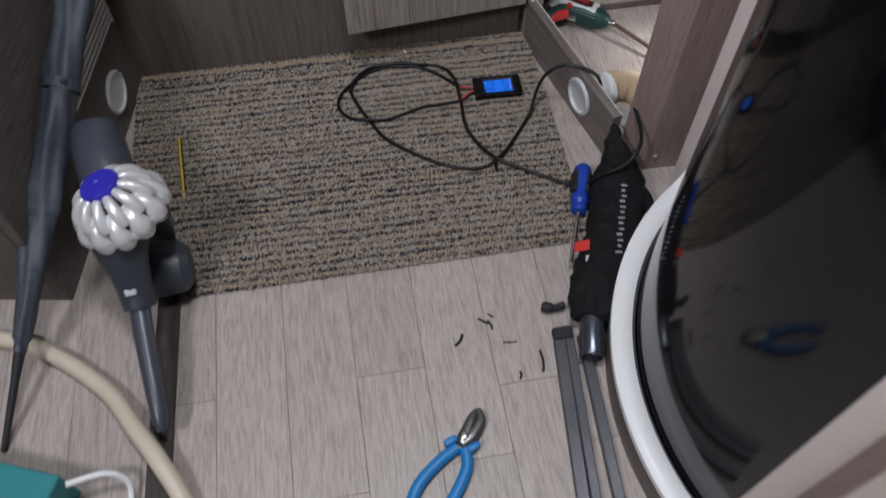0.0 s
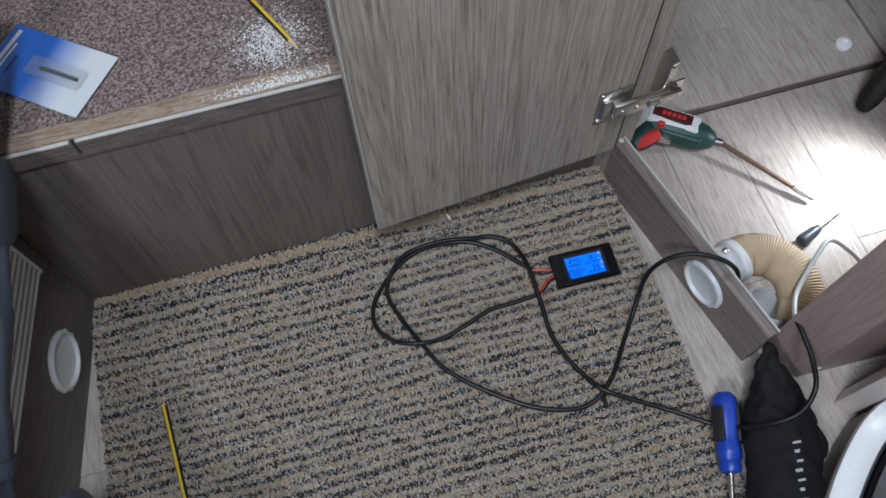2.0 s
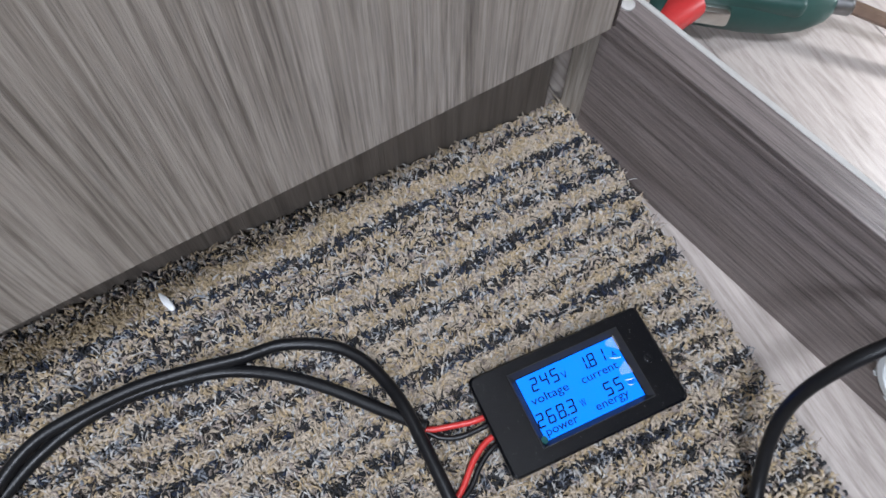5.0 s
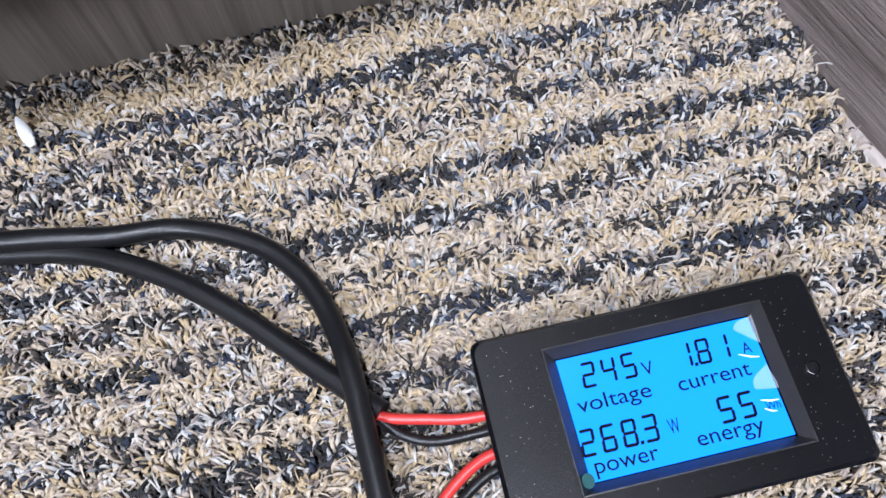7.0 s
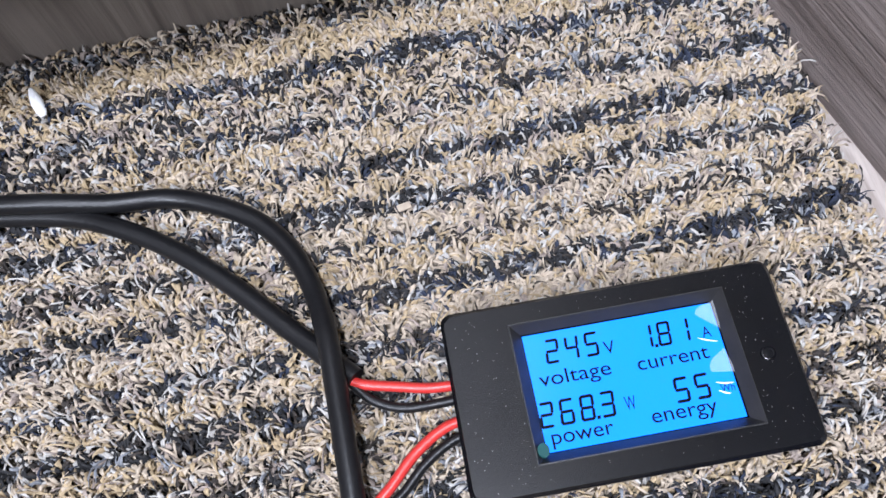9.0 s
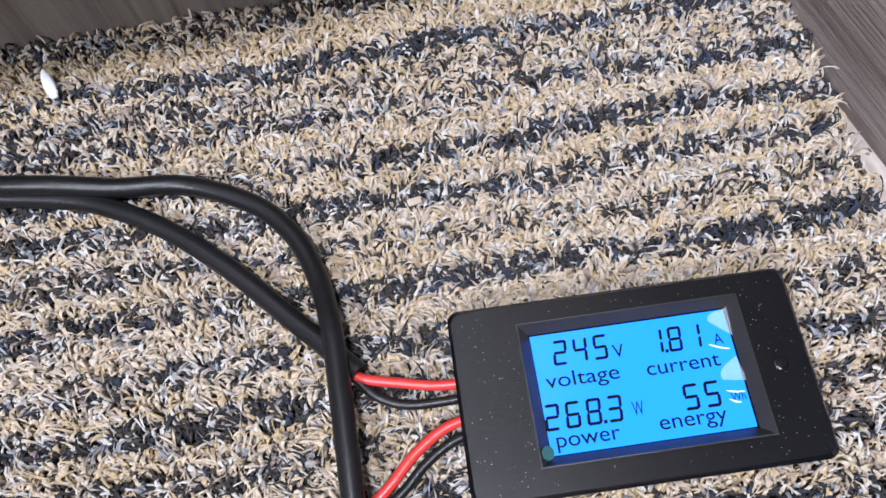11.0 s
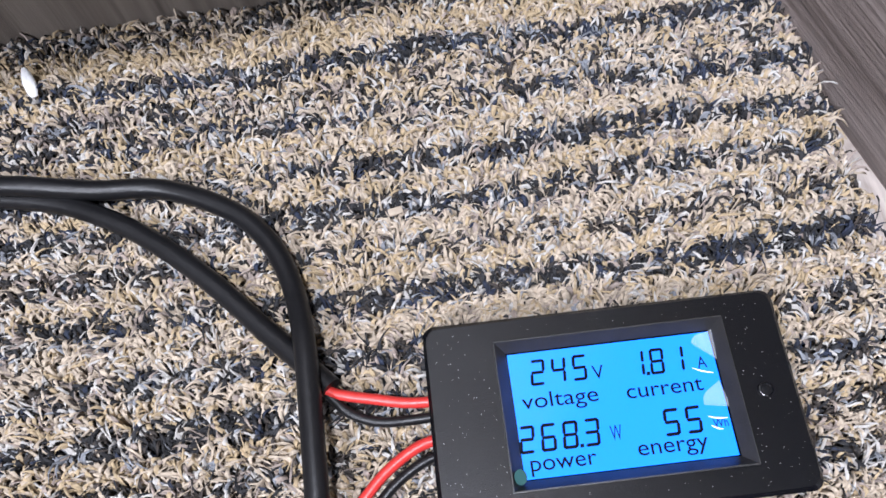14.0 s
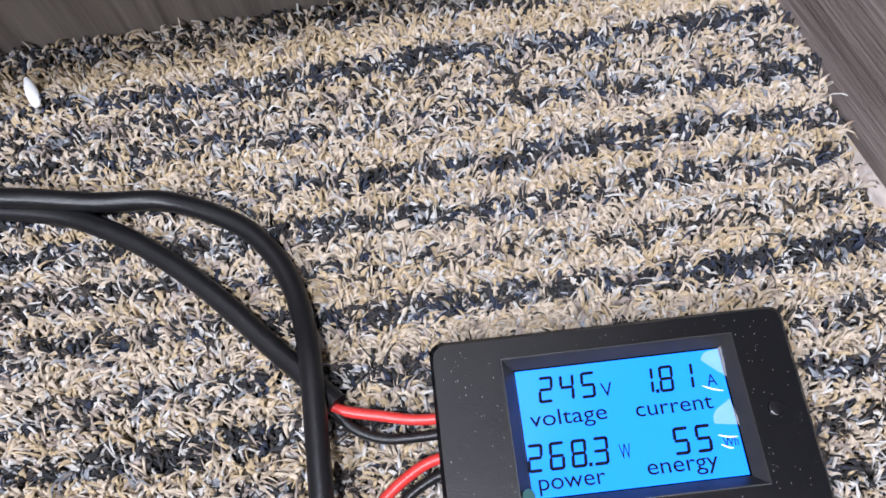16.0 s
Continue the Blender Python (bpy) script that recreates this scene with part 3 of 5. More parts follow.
while ROWS[-1][0] > RY0 - 0.01:
    ROWS.append((ROWS[-1][0] - rw.uniform(0.0134, 0.0153), rw.choice((0, 0, 1, 1, 2)), rw.uniform(0.88, 1.0)))


def pile(name, x0, x1, y0, y1, step, width, length, seed, skip=None, fine=False):
    """Bent two-ply yarn ends on a jittered grid, all in one mesh."""
    rg = np.random.default_rng(seed)
    xs, ys = np.meshgrid(np.arange(x0, x1, step), np.arange(y0, y1, step))
    x, y = xs.ravel() + rg.uniform(-0.55, 0.55, xs.size) * step, ys.ravel() + rg.uniform(-0.55, 0.55, xs.size) * step
    if skip:
        keep = ~((x > skip[0]) & (x < skip[1]) & (y > skip[2]) & (y < skip[3]))
        x, y = x[keep], y[keep]
    n = len(x)
    # rows run along the rug, a little askew and wavy
    wav = y + 0.018 * (x - 0.05) + 0.0011 * np.sin(x * 23 + y * 40) + 0.0010 * np.sin(x * 61 + 1.3 + y * 90) + rg.normal(0, 0.0007, n)
    centre = np.array([r[0] for r in ROWS])
    near = np.abs(wav[:, None] - centre[None]).argmin(1)
    off = wav - centre[near]
    kind = np.array([r[1] for r in ROWS])[near]
    strong = np.array([r[2] for r in ROWS])[near]
    fade = 0.92 + 0.20 * np.sin(x * 19 + near * 1.7) + 0.14 * np.sin(x * 47 + near * 3.1)
    dark = np.clip(strong * fade, 0.6, 1.0) * np.clip((0.0044 - np.abs(off)) * 900, 0.0, 1.0)
    dark = dark[:, None]
    w = W_LIGHT * (1 - dark) + W_ROW[kind] * dark
    warm = (0.5 + 0.5 * np.sin((near + (off < 0)) * 3.9 + x * 7))[:, None]
    w[:, 1:2] *= 0.5 + 1.1 * warm
    tan = np.exp(-((wav - 0.1085) / 0.0045) ** 2) * (0.75 + 0.25 * np.sin(x * 30))
    w[:, 1] *= 1 + 7.0 * tan
    w[:, 2] *= 1 - 0.8 * tan
    # tufts of a few ends share one colour
    cum = np.cumsum(w, 1) / w.sum(1, keepdims=True)
    cell = (np.floor(x / 0.0026).astype(np.int64) * 7919 + np.floor(y / 0.0024).astype(np.int64) * 104729) % 65521
    tuft = np.random.default_rng(seed + 50).random(65521)[cell]
    u = np.where(rg.random(n) < (0.62 if fine else 0.25), tuft, rg.random(n))
    pick = (u[:, None] > cum).sum(1).clip(0, 7)
    # locks of neighbouring ends lean together
    lock = 0.7 * np.sin(x * 310 + 2.0 * np.sin(y * 260)) + 0.6 * np.sin(y * 420 + 1.7 * np.sin(x * 190) + 1.0) + 0.4 * np.sin(x * 700 + y * 560)
    ang = 1.70 + 0.70 * lock + rg.normal(0, 0.5, n) + np.where(rg.random(n) < 0.18, math.pi, 0)
    lean = length * rg.uniform(0.5, 1.0, n)
    high = RZ - 0.0032 + rg.uniform(-0.0016, 0.0011, n) + 0.0005 * np.sin(x * 900 + 3 * np.sin(y * 700))
    dx, dy = np.cos(ang), np.sin(ang)
    curl = np.clip((1.25 if fine else 0.4) * np.sin(x * 480 - y * 390) + rg.normal(0, 0.75, n), -1.7, 1.7)
    s = np.array([0.0, 0.27, 0.55, 0.8, 1.0] if fine else [0.0, 0.38, 0.72, 1.0])
    zz = np.array([0.15, 0.72, 1.0, 0.96, 0.70] if fine else [0.15, 0.80, 1.0, 0.75])
    wd = np.array([0.80, 1.0, 1.05, 1.0, 0.62] if fine else [0.8, 1.05, 1.0, 0.55]) * width
    k = len(s)
    up = rg.normal(0, 0.11, n)[:, None] * s
    px = x[:, None] + (dx[:, None] * (s - 0.55) - dy[:, None] * curl[:, None] * s * s) * lean[:, None]
    py = y[:, None] + (dy[:, None] * (s - 0.55) + dx[:, None] * curl[:, None] * s * s) * lean[:, None]
    pz = 0.0035 + high[:, None] * np.maximum(zz + up, 0.05)
    side = wd * rg.uniform(0.75, 1.25, n)[:, None] / 2
    ply = (0, 1) if fine else (0,)
    V = np.empty((n, len(ply), k, 3, 3))
    turn0 = rg.uniform(0, 2 * math.pi, n)[:, None] + s * rg.uniform(2.5, 5.0, n)[:, None]
    for p in ply:
        h = side * (0.66 if fine else 1.0)
        o = (side * 0.52 * (1 if p else -1)) if fine else side * 0
        ox, oz = o * np.cos(turn0), o * np.sin(turn0)
        cx_, cy_, cz_ = px - dy[:, None] * ox, py + dx[:, None] * ox, pz + oz
        V[:, p, :, 0] = np.stack([cx_ - dy[:, None] * h, cy_ + dx[:, None] * h, cz_ - h * 0.7], -1)
        V[:, p, :, 1] = np.stack([cx_ + dy[:, None] * h, cy_ - dx[:, None] * h, cz_ - h * 0.7], -1)
        V[:, p, :, 2] = np.stack([cx_ - dx[:, None] * h * 0.4 * (1 - s), cy_ - dy[:, None] * h * 0.4 * (1 - s), cz_ + h * 0.42], -1)
    q = []
    for r in range(k - 1):
        a, b = r * 3, r * 3 + 3
        q += [[a + 1, a + 2, b + 2, b + 1], [a + 2, a, b, b + 2]]
    q = np.array(q)
    m = n * len(ply)
    F = (q[None] + 3 * k * np.arange(m)[:, None, None]).reshape(-1, 4)
    me = bpy.data.meshes.new(name)
    me.vertices.add(m * 3 * k)
    me.vertices.foreach_set("co", V.ravel())
    me.loops.add(F.size)
    me.loops.foreach_set("vertex_index", F.ravel().astype(np.int32))
    me.polygons.add(len(F))
    me.polygons.foreach_set("loop_start", np.arange(0, F.size, 4, dtype=np.int32))
    me.polygons.foreach_set("material_index", np.repeat(np.repeat(pick, len(ply)), 2 * k - 2).astype(np.int32))
    me.polygons.foreach_set("use_smooth", np.ones(len(F), dtype=bool))
    for mat in YARN:
        me.materials.append(mat)
    me.update(calc_edges=True)
    ob = new(name, me)
    ob.parent = rug
    tagged(ob, "bent wool yarn ends", kind="stuff")
    return ob


NEAR = (-0.215, 0.15, -0.10, 0.14)
pile("tufted_surface", RX0, RX1, RY0, RY1, 0.0020, 0.0017, 0.0042, 3, NEAR)
pile("tufted_surface", NEAR[0], RX1, NEAR[2], RY1, 0.00112, 0.00108, 0.0047, 4, None, True)

# ---- things on the rug ----
# power meter: a panel meter lying face up
ZT = 0.0236
meter = thing("power_meter", "black plastic panel power meter with lit blue display", "meter", (0.0, 0.0007, 0), -2.2)
MW, MH = 0.0896, 0.0496


def framed(outer, inner, z_out, z_in, z_bot, bevel=0.0008, slope=0.0022, corner=0.0):
    """A flat frame with a hole, its inner edge sloping down to z_in."""
    b = bmesh.new()
    def ring(r, z):
        x0, x1, y0, y1 = r
        return [b.verts.new(p) for p in ((x0, y0, z), (x1, y0, z), (x1, y1, z), (x0, y1, z))]
    e = bevel
    rings = [ring(outer, z_bot), ring(outer, z_out - e), ring((outer[0] + e, outer[1] - e, outer[2] + e, outer[3] - e), z_out),
             ring((inner[0] - slope, inner[1] + slope, inner[2] - slope * 0.9, inner[3] + slope * 0.9), z_out), ring(inner, z_in)]
    for p, q in zip(rings, rings[1:]):
        for k in range(4):
            b.faces.new((p[k], p[(k + 1) % 4], q[(k + 1) % 4], q[k]))
    if corner:
        posts = [ed for k in range(4) for ed in b.edges if ed.verts[0] in (rings[0][k], rings[1][k], rings[2][k]) and ed.verts[1] in (rings[0][k], rings[1][k], rings[2][k])]
        bmesh.ops.bevel(b, geom=posts, offset=corner, segments=4, profile=0.5, affect="EDGES")
    bmesh.ops.recalc_face_normals(b, faces=b.faces[:])
    return b


LCD = (0.0209, 0.0723, -0.0397, -0.0090)
bezel_in = (LCD[0] - 0.0004, LCD[1] + 0.0004, LCD[2] - 0.0004, LCD[3] + 0.0004)
part("front_plate", framed((0, MW, -MH, 0), bezel_in, ZT, ZT - 0.0024, ZT - 0.0045, corner=0.0026), M_METER, meter, "grained black front plate")
part("bezel", framed((LCD[0] - 0.0034, LCD[1] + 0.0034, LCD[2] - 0.0030, LCD[3] + 0.0030), bezel_in, ZT + 0.0007, ZT - 0.0022, ZT - 0.001, 0.0003, 0.0029), M_BEZEL, meter, "sloping black bezel")
part("case", box(0.0022, MW - 0.0022, -MH + 0.0022, -0.0022, 0.0095, ZT - 0.0046, 0.001), M_METER, meter, "black case sunk in the pile")
screen = part("display", box(LCD[0], LCD[1], LCD[2], LCD[3], ZT - 0.0032, ZT - 0.0024), M_LCD, meter, "lit blue liquid crystal display")
part("button", lathe([(0.0020, 0.0), (0.0019, 0.0005), (0.0016, 0.0006), (0.0014, 0.0002), (0.0011, 0.00015), (0.0009, 0.0002), (0.0, 0.0002)], 28, pose(0.0818, -0.0256, ZT)), M_METER, meter, "round recessed button", True)
part("pull_tab", prism([(LCD[0] - 0.0012 + 0.0015 * math.cos(a * math.pi / 8), LCD[2] + 0.0004 + 0.0018 * math.sin(a * math.pi / 8)) for a in range(16)], ZT - 0.0010, ZT + 0.0010), M_TEAL, meter, "teal protective film tab")



def film_fan(x, y, reach, a0, a1, lift):
    """A corner of clear film curled up from the display, a thin fan with a raised rim."""
    b = bmesh.new()
    rows = []
    for i in range(9):
        a = radians(a0 + (a1 - a0) * i / 8)
        row = []
        for k in range(7):
            d = reach * k / 6 * (1 - 0.05 * math.sin(i * 0.8))
            z = ZT - 0.0021 + lift * (k / 6) ** 2 * (0.7 + 0.3 * math.sin(i * 0.6 + 0.6))
            row.append(b.verts.new((x + d * math.cos(a), y + d * math.sin(a), z)))
        rows.append(row)
    for p, q in zip(rows, rows[1:]):
        for k in range(6):
            b.faces.new((p[k], p[k + 1], q[k + 1], q[k]))
    bmesh.ops.remove_doubles(b, verts=b.verts[:], dist=1e-6)
    bmesh.ops.solidify(b, geom=b.faces[:], thickness=0.00006)
    return b


for fx, fy, reach, a0, a1, lift in ((LCD[1] + 0.0008, -0.0166, 0.0078, 92, 140, 0.0012), (LCD[1] + 0.0010, -0.0282, 0.0066, 104, 172, 0.0010)):
    part("film_curl", film_fan(fx, fy, reach, a0, a1, lift), M_FILM, meter, "lifted clear protective film", True)
# creases whose glint is put in as white colour
for k, (ax_, ay_, bx_, by_) in enumerate(((0.0062, -0.0178, 0.0012, -0.0196), (0.0052, -0.0300, 0.0006, -0.0308), (0.0050, -0.0322, 0.0022, -0.0334))):
    part("film_crease_glint", sweep(smooth_path([(LCD[1] - ax_, ay_, ZT - 0.0021), (LCD[1] - (ax_ + bx_) / 2, (ay_ + by_) / 2 - 0.0003, ZT - 0.0019), (LCD[1] - bx_, by_, ZT - 0.0021)], 5), [0.00006 + 0.00015 * math.sin(math.pi * i / 10) for i in range(11)], 8, flat=0.6), M_CREASE_GLINT, meter, "film crease with its lamp glint coloured white", True)

rg = random.Random(4)
bm = bmesh.new()
for k in range(420):
    x, y, r = rg.uniform(0.002, MW - 0.002), rg.uniform(-MH + 0.002, -0.002), rg.uniform(0.00004, 0.00011)
    if LCD[0] - 0.004 < x < LCD[1] + 0.004 and LCD[2] - 0.004 < y < LCD[3] + 0.004:
        continue
    vs = [bm.verts.new((x + r * math.cos(a), y + r * math.sin(a), ZT + 0.00002)) for a in (0.2, 1.6, 3.1, 4.6)]
    top = bm.verts.new((x, y, ZT + 0.00002 + r))
    for i in range(4):
        bm.faces.new((vs[i], vs[(i + 1) % 4], top))
tagged(part("dust_specks", bm, M_DUST, meter, "fine pale dust"), "fine pale dust", kind="stuff")

SEG = {"0": "abcdef", "1": "bc", "2": "abged", "3": "abgcd", "4": "fgbc", "5": "afgcd", "6": "afgedc", "8": "abcdefg"}
ZI = ZT - 0.00232


def segment_digit(b, ch, x, y, w, h, slant=0.10):
    """One seven-segment figure with its lower left at x, y."""
    t = w * 0.21
    g = t * 0.22
    bars = {"a": (0, h, w, h), "d": (0, 0, w, 0), "g": (0, h / 2, w, h / 2), "f": (0, h / 2, 0, h), "b": (w, h / 2, w, h), "e": (0, 0, 0, h / 2), "c": (w, 0, w, h / 2)}
    for s in SEG[ch]:
        x0, y0, x1, y1 = bars[s]
        if y0 == y1:
            in_ = t / 2 if y0 == 0 else (-t / 2 if y0 == h else 0)
            pts = [(x0 + g, y0 + in_), (x0 + t / 2 + g, y0 + in_ - t / 2), (x1 - t / 2 - g, y0 + in_ - t / 2), (x1 - g, y0 + in_), (x1 - t / 2 - g, y0 + in_ + t / 2), (x0 + t / 2 + g, y0 + in_ + t / 2)]
        else:
            in_ = t / 2 if x0 == 0 else -t / 2
            pts = [(x0 + in_, y0 + g), (x0 + in_ + t / 2, y0 + t / 2 + g), (x0 + in_ + t / 2, y1 - t / 2 - g), (x0 + in_, y1 - g), (x0 + in_ - t / 2, y1 - t / 2 - g), (x0 + in_ - t / 2, y0 + t / 2 + g)]
        b.faces.new([b.verts.new((x + px + py * slant, y + py, ZI)) for px, py in pts])


def figures(chars, x, y, pitch, w, h):
    for ch in chars:
        b = bmesh.new()
        if ch == ".":
            dot = [(x - pitch + w + 0.0003, y), (x - pitch + w + 0.0012, y), (x - pitch + w + 0.0013, y + 0.0009), (x - pitch + w + 0.0004, y + 0.0009)]
            b.faces.new([b.verts.new((px, py, ZI)) for px, py in dot])
        else:
            segment_digit(b, ch, x, y, w, h)
            x += pitch
        b.normal_update()
        for f in b.faces:
            if f.normal.z < 0:
                f.normal_flip()
        part("point" if ch == "." else "digit", b, M_INK, screen, "dark segment figure")


figures("245", 0.0257, -0.0176, 0.0053, 0.0037, 0.0066)
figures("1.81", 0.0508, -0.0183, 0.0050, 0.0036, 0.0066)
figures("268.3", 0.0205, -0.0338, 0.0053, 0.0038, 0.0067)
figures("55", 0.0559, -0.0336, 0.0054, 0.0039, 0.0066)


def caption(text, x, y, size, name="caption", wide=None):
    cu = bpy.data.curves.new(name, "FONT")
    cu.body, cu.size, cu.offset = text, size, 0.00001
    tmp = bpy.data.objects.new(name, cu)
    me = bpy.data.meshes.new_from_object(tmp)
    bpy.data.objects.remove(tmp)
    xs = [q.co.x for q in me.vertices]
    k = (wide / (max(xs) - min(xs))) if wide else 1.0
    me.transform(Matrix.Translation((x, y, ZI)) @ Matrix.Diagonal((k, 1, 1, 1)))
    me.materials.clear()
    me.materials.append(M_INK)
    ob = new(name, me)
    ob.parent = screen
    return ob


caption("voltage", 0.0228, -0.0231, 0.0055, wide=0.0190)
caption("current", 0.0486, -0.0235, 0.0055, wide=0.0190)
caption("power", 0.0223, -0.0380, 0.0055, wide=0.0160)
caption("energy", 0.0485, -0.0373, 0.0055, wide=0.0170)
caption("V", 0.0414, -0.0177, 0.0050, wide=0.0029)
caption("A", 0.0677, -0.0180, 0.0042, wide=0.0024)
caption("W", 0.0430, -0.0330, 0.0052, wide=0.0028)
caption("Wh", 0.0680, -0.0328, 0.0030, wide=0.0036)

# wires into the meter (in the meter's own axes)
for name, mat, pts, r in (
    ("red_wire", M_RED, [(0.010, -0.0175, 0.0165), (-0.004, -0.0172, 0.0165), (-0.014, -0.0150, 0.0160), (-0.0235, -0.0125, 0.0155), (-0.028, -0.010, 0.0155)], 0.00145),
    ("black_wire", M_CABLE, [(0.010, -0.0205, 0.0150), (-0.004, -0.0212, 0.0150), (-0.014, -0.0205, 0.0145), (-0.0215, -0.0170, 0.0145), (-0.027, -0.011, 0.0150)], 0.00135),
    ("red_wire", M_RED, [(0.010, -0.0268, 0.0165), (-0.002, -0.0276, 0.0165), (-0.012, -0.0330, 0.0160), (-0.020, -0.0405, 0.0155), (-0.0265, -0.0455, 0.015)], 0.00145),
    ("black_wire", M_CABLE, [(0.010, -0.0298, 0.0150), (-0.001, -0.0312, 0.0150), (-0.010, -0.0360, 0.0145), (-0.018, -0.0430, 0.0140), (-0.026, -0.0468, 0.0145)], 0.00135),
):
    part(name, sweep(smooth_path(pts, 8), r, 10), mat, meter, "", True)

CB = 0.0142
cable_a = [(-0.0255, -0.009), (-0.035, 0.002), (-0.043, 0.011), (-0.057, 0.027), (-0.073, 0.042), (-0.089, 0.053), (-0.106, 0.0605), (-0.136, 0.0665), (-0.163, 0.066), (-0.187, 0.059), (-0.208, 0.047), (-0.229, 0.030), (-0.246, 0.011), (-0.255, -0.010), (-0.253, -0.033), (-0.236, -0.054), (-0.206, -0.068), (-0.174, -0.069), (-0.138, -0.060), (-0.101, -0.049), (-0.067, -0.048), (-0.040, -0.0465), (-0.0265, -0.0455)]
lift_a = {0: 0.0015, 1: 0.0005, 2: 0.0, 16: 0.005}
cable_b = [(0.205, -0.135, 0.065), (0.203, -0.118, 0.098), (0.185, -0.098, 0.1075), (0.150, -0.080, 0.106), (0.120, -0.074, 0.085), (0.104, -0.079, 0.052), (0.088, -0.103, 0.020), (0.058, -0.141, CB), (0.020, -0.187, CB + 0.004), (-0.020, -0.209, CB), (-0.075, -0.197, CB), (-0.131, -0.160, CB), (-0.180, -0.113, CB), (-0.200, -0.073, CB + 0.001), (-0.216, -0.035, CB), (-0.227, 0.000, CB), (-0.227, 0.021, CB + 0.002), (-0.213, 0.044, CB + 0.0055), (-0.190, 0.062, CB + 0.0058), (-0.166, 0.0670, CB + 0.0055), (-0.137, 0.0675, CB + 0.0058), (-0.112, 0.0640, CB + 0.0052), (-0.090, 0.0605, CB + 0.002), (-0.070, 0.0585, CB), (-0.050, 0.048, CB), (-0.039, 0.035, CB), (-0.0335, 0.020, CB + 0.001), (-0.031, 0.004, CB + 0.005), (-0.0305, -0.014, CB + 0.0062), (-0.0305, -0.038, CB + 0.0062), (-0.031, -0.067, CB + 0.003), (-0.032, -0.103, CB), (-0.0245, -0.138, CB), (-0.010, -0.170, CB + 0.001), (0.006, -0.197, CB + 0.0068), (0.037, -0.218, CB + 0.003), (0.081, -0.246, CB), (0.130, -0.282, 0.022), (0.160, -0.300, 0.066), (0.196, -0.302, 0.090), (0.222, -0.282, 0.104), (0.234, -0.250, 0.106), (0.237, -0.215, 0.1095), (0.2375, -0.200, 0.1085)]
lead = thing("power_cable", "black rubber mains cable coiled loosely on the rug", "cable")
path_a = smooth_path([(x, y, CB + lift_a.get(i, 0.0)) for i, (x, y) in enumerate(cable_a)], 6)
part("looped_lead", sweep(path_a, 0.0031, 12), M_CABLE, lead, "", True)
path_b = smooth_path(cable_b, 6)
part("long_lead", sweep(path_b, 0.0031, 12), M_CABLE, lead, "", True)
part("tail_end", sweep(smooth_path([(0.006, -0.198, 0.014), (0.0035, -0.206, 0.0142), (0.0035, -0.218, 0.0142)], 5), 0.0028, 10), M_CABLE, lead, "", True)

grey_lead = thing("grey_cable", "pale grey cable rising inside the cupboard", "cable")
part("lead", sweep(smooth_path([(0.2380, -0.197, 0.108), (0.252, -0.180, 0.094), (0.271, -0.160, 0.082), (0.298, -0.138, 0.080), (0.324, -0.119, 0.080), (0.345, -0.106, 0.078), (0.362, -0.108, 0.070), (0.384, -0.128, 0.055), (0.41, -0.155, 0.03), (0.43, -0.175, 0.008)], 7), 0.0032, 12), M_LIGHTGREY, grey_lead, "", True)

# bits of fluff
fl = thing("fluff", "white scrap of plastic on the rug", "scrap")
part("scrap", lathe([(0.0, 0.0), (0.0010, 0.0004), (0.0017, 0.0025), (0.0020, 0.0060), (0.0015, 0.0095), (0.0006, 0.0118), (0.0, 0.0120)], 14, pose(-0.1135, 0.1055, 0.0138, 8, 10, 20) @ Matrix.Rotation(radians(-90), 4, "X") @ Matrix.Translation((0, 0, -0.006)) @ Matrix.Diagonal((1, 0.5, 1, 1))), M_WHITE, fl, "", True)
fl2 = thing("fluff", "cream scrap of yarn on the rug", "scrap")
part("scrap", turned(box(-0.0022, 0.0022, -0.0012, 0.0012, 0.0, 0.0012, 0.0005, 2), pose(-0.003, 0.0405, 0.0122, 6, 10, 14)), YARN[0], fl2, "", True)


def pencil(a, b, label):
    """A six-sided striped pencil from its sharpened end a to its blunt end b."""
    ob = thing("pencil", label, "pencil")
    m = along(a, b)
    length = (Vector(b) - Vector(a)).length
    for k in range(6):
        q = bmesh.new()
        r = 0.0036
        a0, a1 = math.pi / 3 * k, math.pi / 3 * (k + 1)
        lo = [q.verts.new(m @ Vector((r * math.cos(t) * s, r * math.sin(t) * s, z))) for z in (0.016, length) for s in (1.0,) for t in (a0, a1)]
        q.faces.new((lo[0], lo[1], lo[3], lo[2]))
        bmesh.ops.recalc_face_normals(q, faces=q.faces[:])
        part("painted_side", q, M_YEL if k % 2 else M_PBLACK, ob)
    part("cone", lathe([(0.0, 0.0), (0.0009, 0.003), (0.0035, 0.0163)], 12, m), M_RAW, ob, "sharpened bare wood cone")
    part("end", lathe([(0.0, length - 0.0005), (0.0034, length - 0.0004), (0.0034, length - 0.0015)], 12, m), M_RAW, ob)
    return ob


pencil((-0.5335, -0.196, 0.0155), (-0.5455, -0.052, 0.0155), "yellow and black striped pencil on the rug")
pencil((-0.254, 0.160, 0.3655), (-0.312, 0.292, 0.3655), "yellow and black striped pencil on the ledge")

# ---- on the ledge ----
card = thing("blister_pack", "blue and white carded blister pack on the ledge", "packaging")
cm = pose(-0.508, 0.213, 0.3625, 0, 0, -38)
part("card", turned(box(-0.066, 0.060, -0.040, 0.040, 0.0, 0.0012, 0.0003), cm), M_CARDB, card, "blue printed card fading to white")
part("blister", turned(box(-0.020, 0.046, -0.014, 0.010, 0.0013, 0.009, 0.004, 3), cm), M_BLISTER, card, "clear plastic bubble", True)
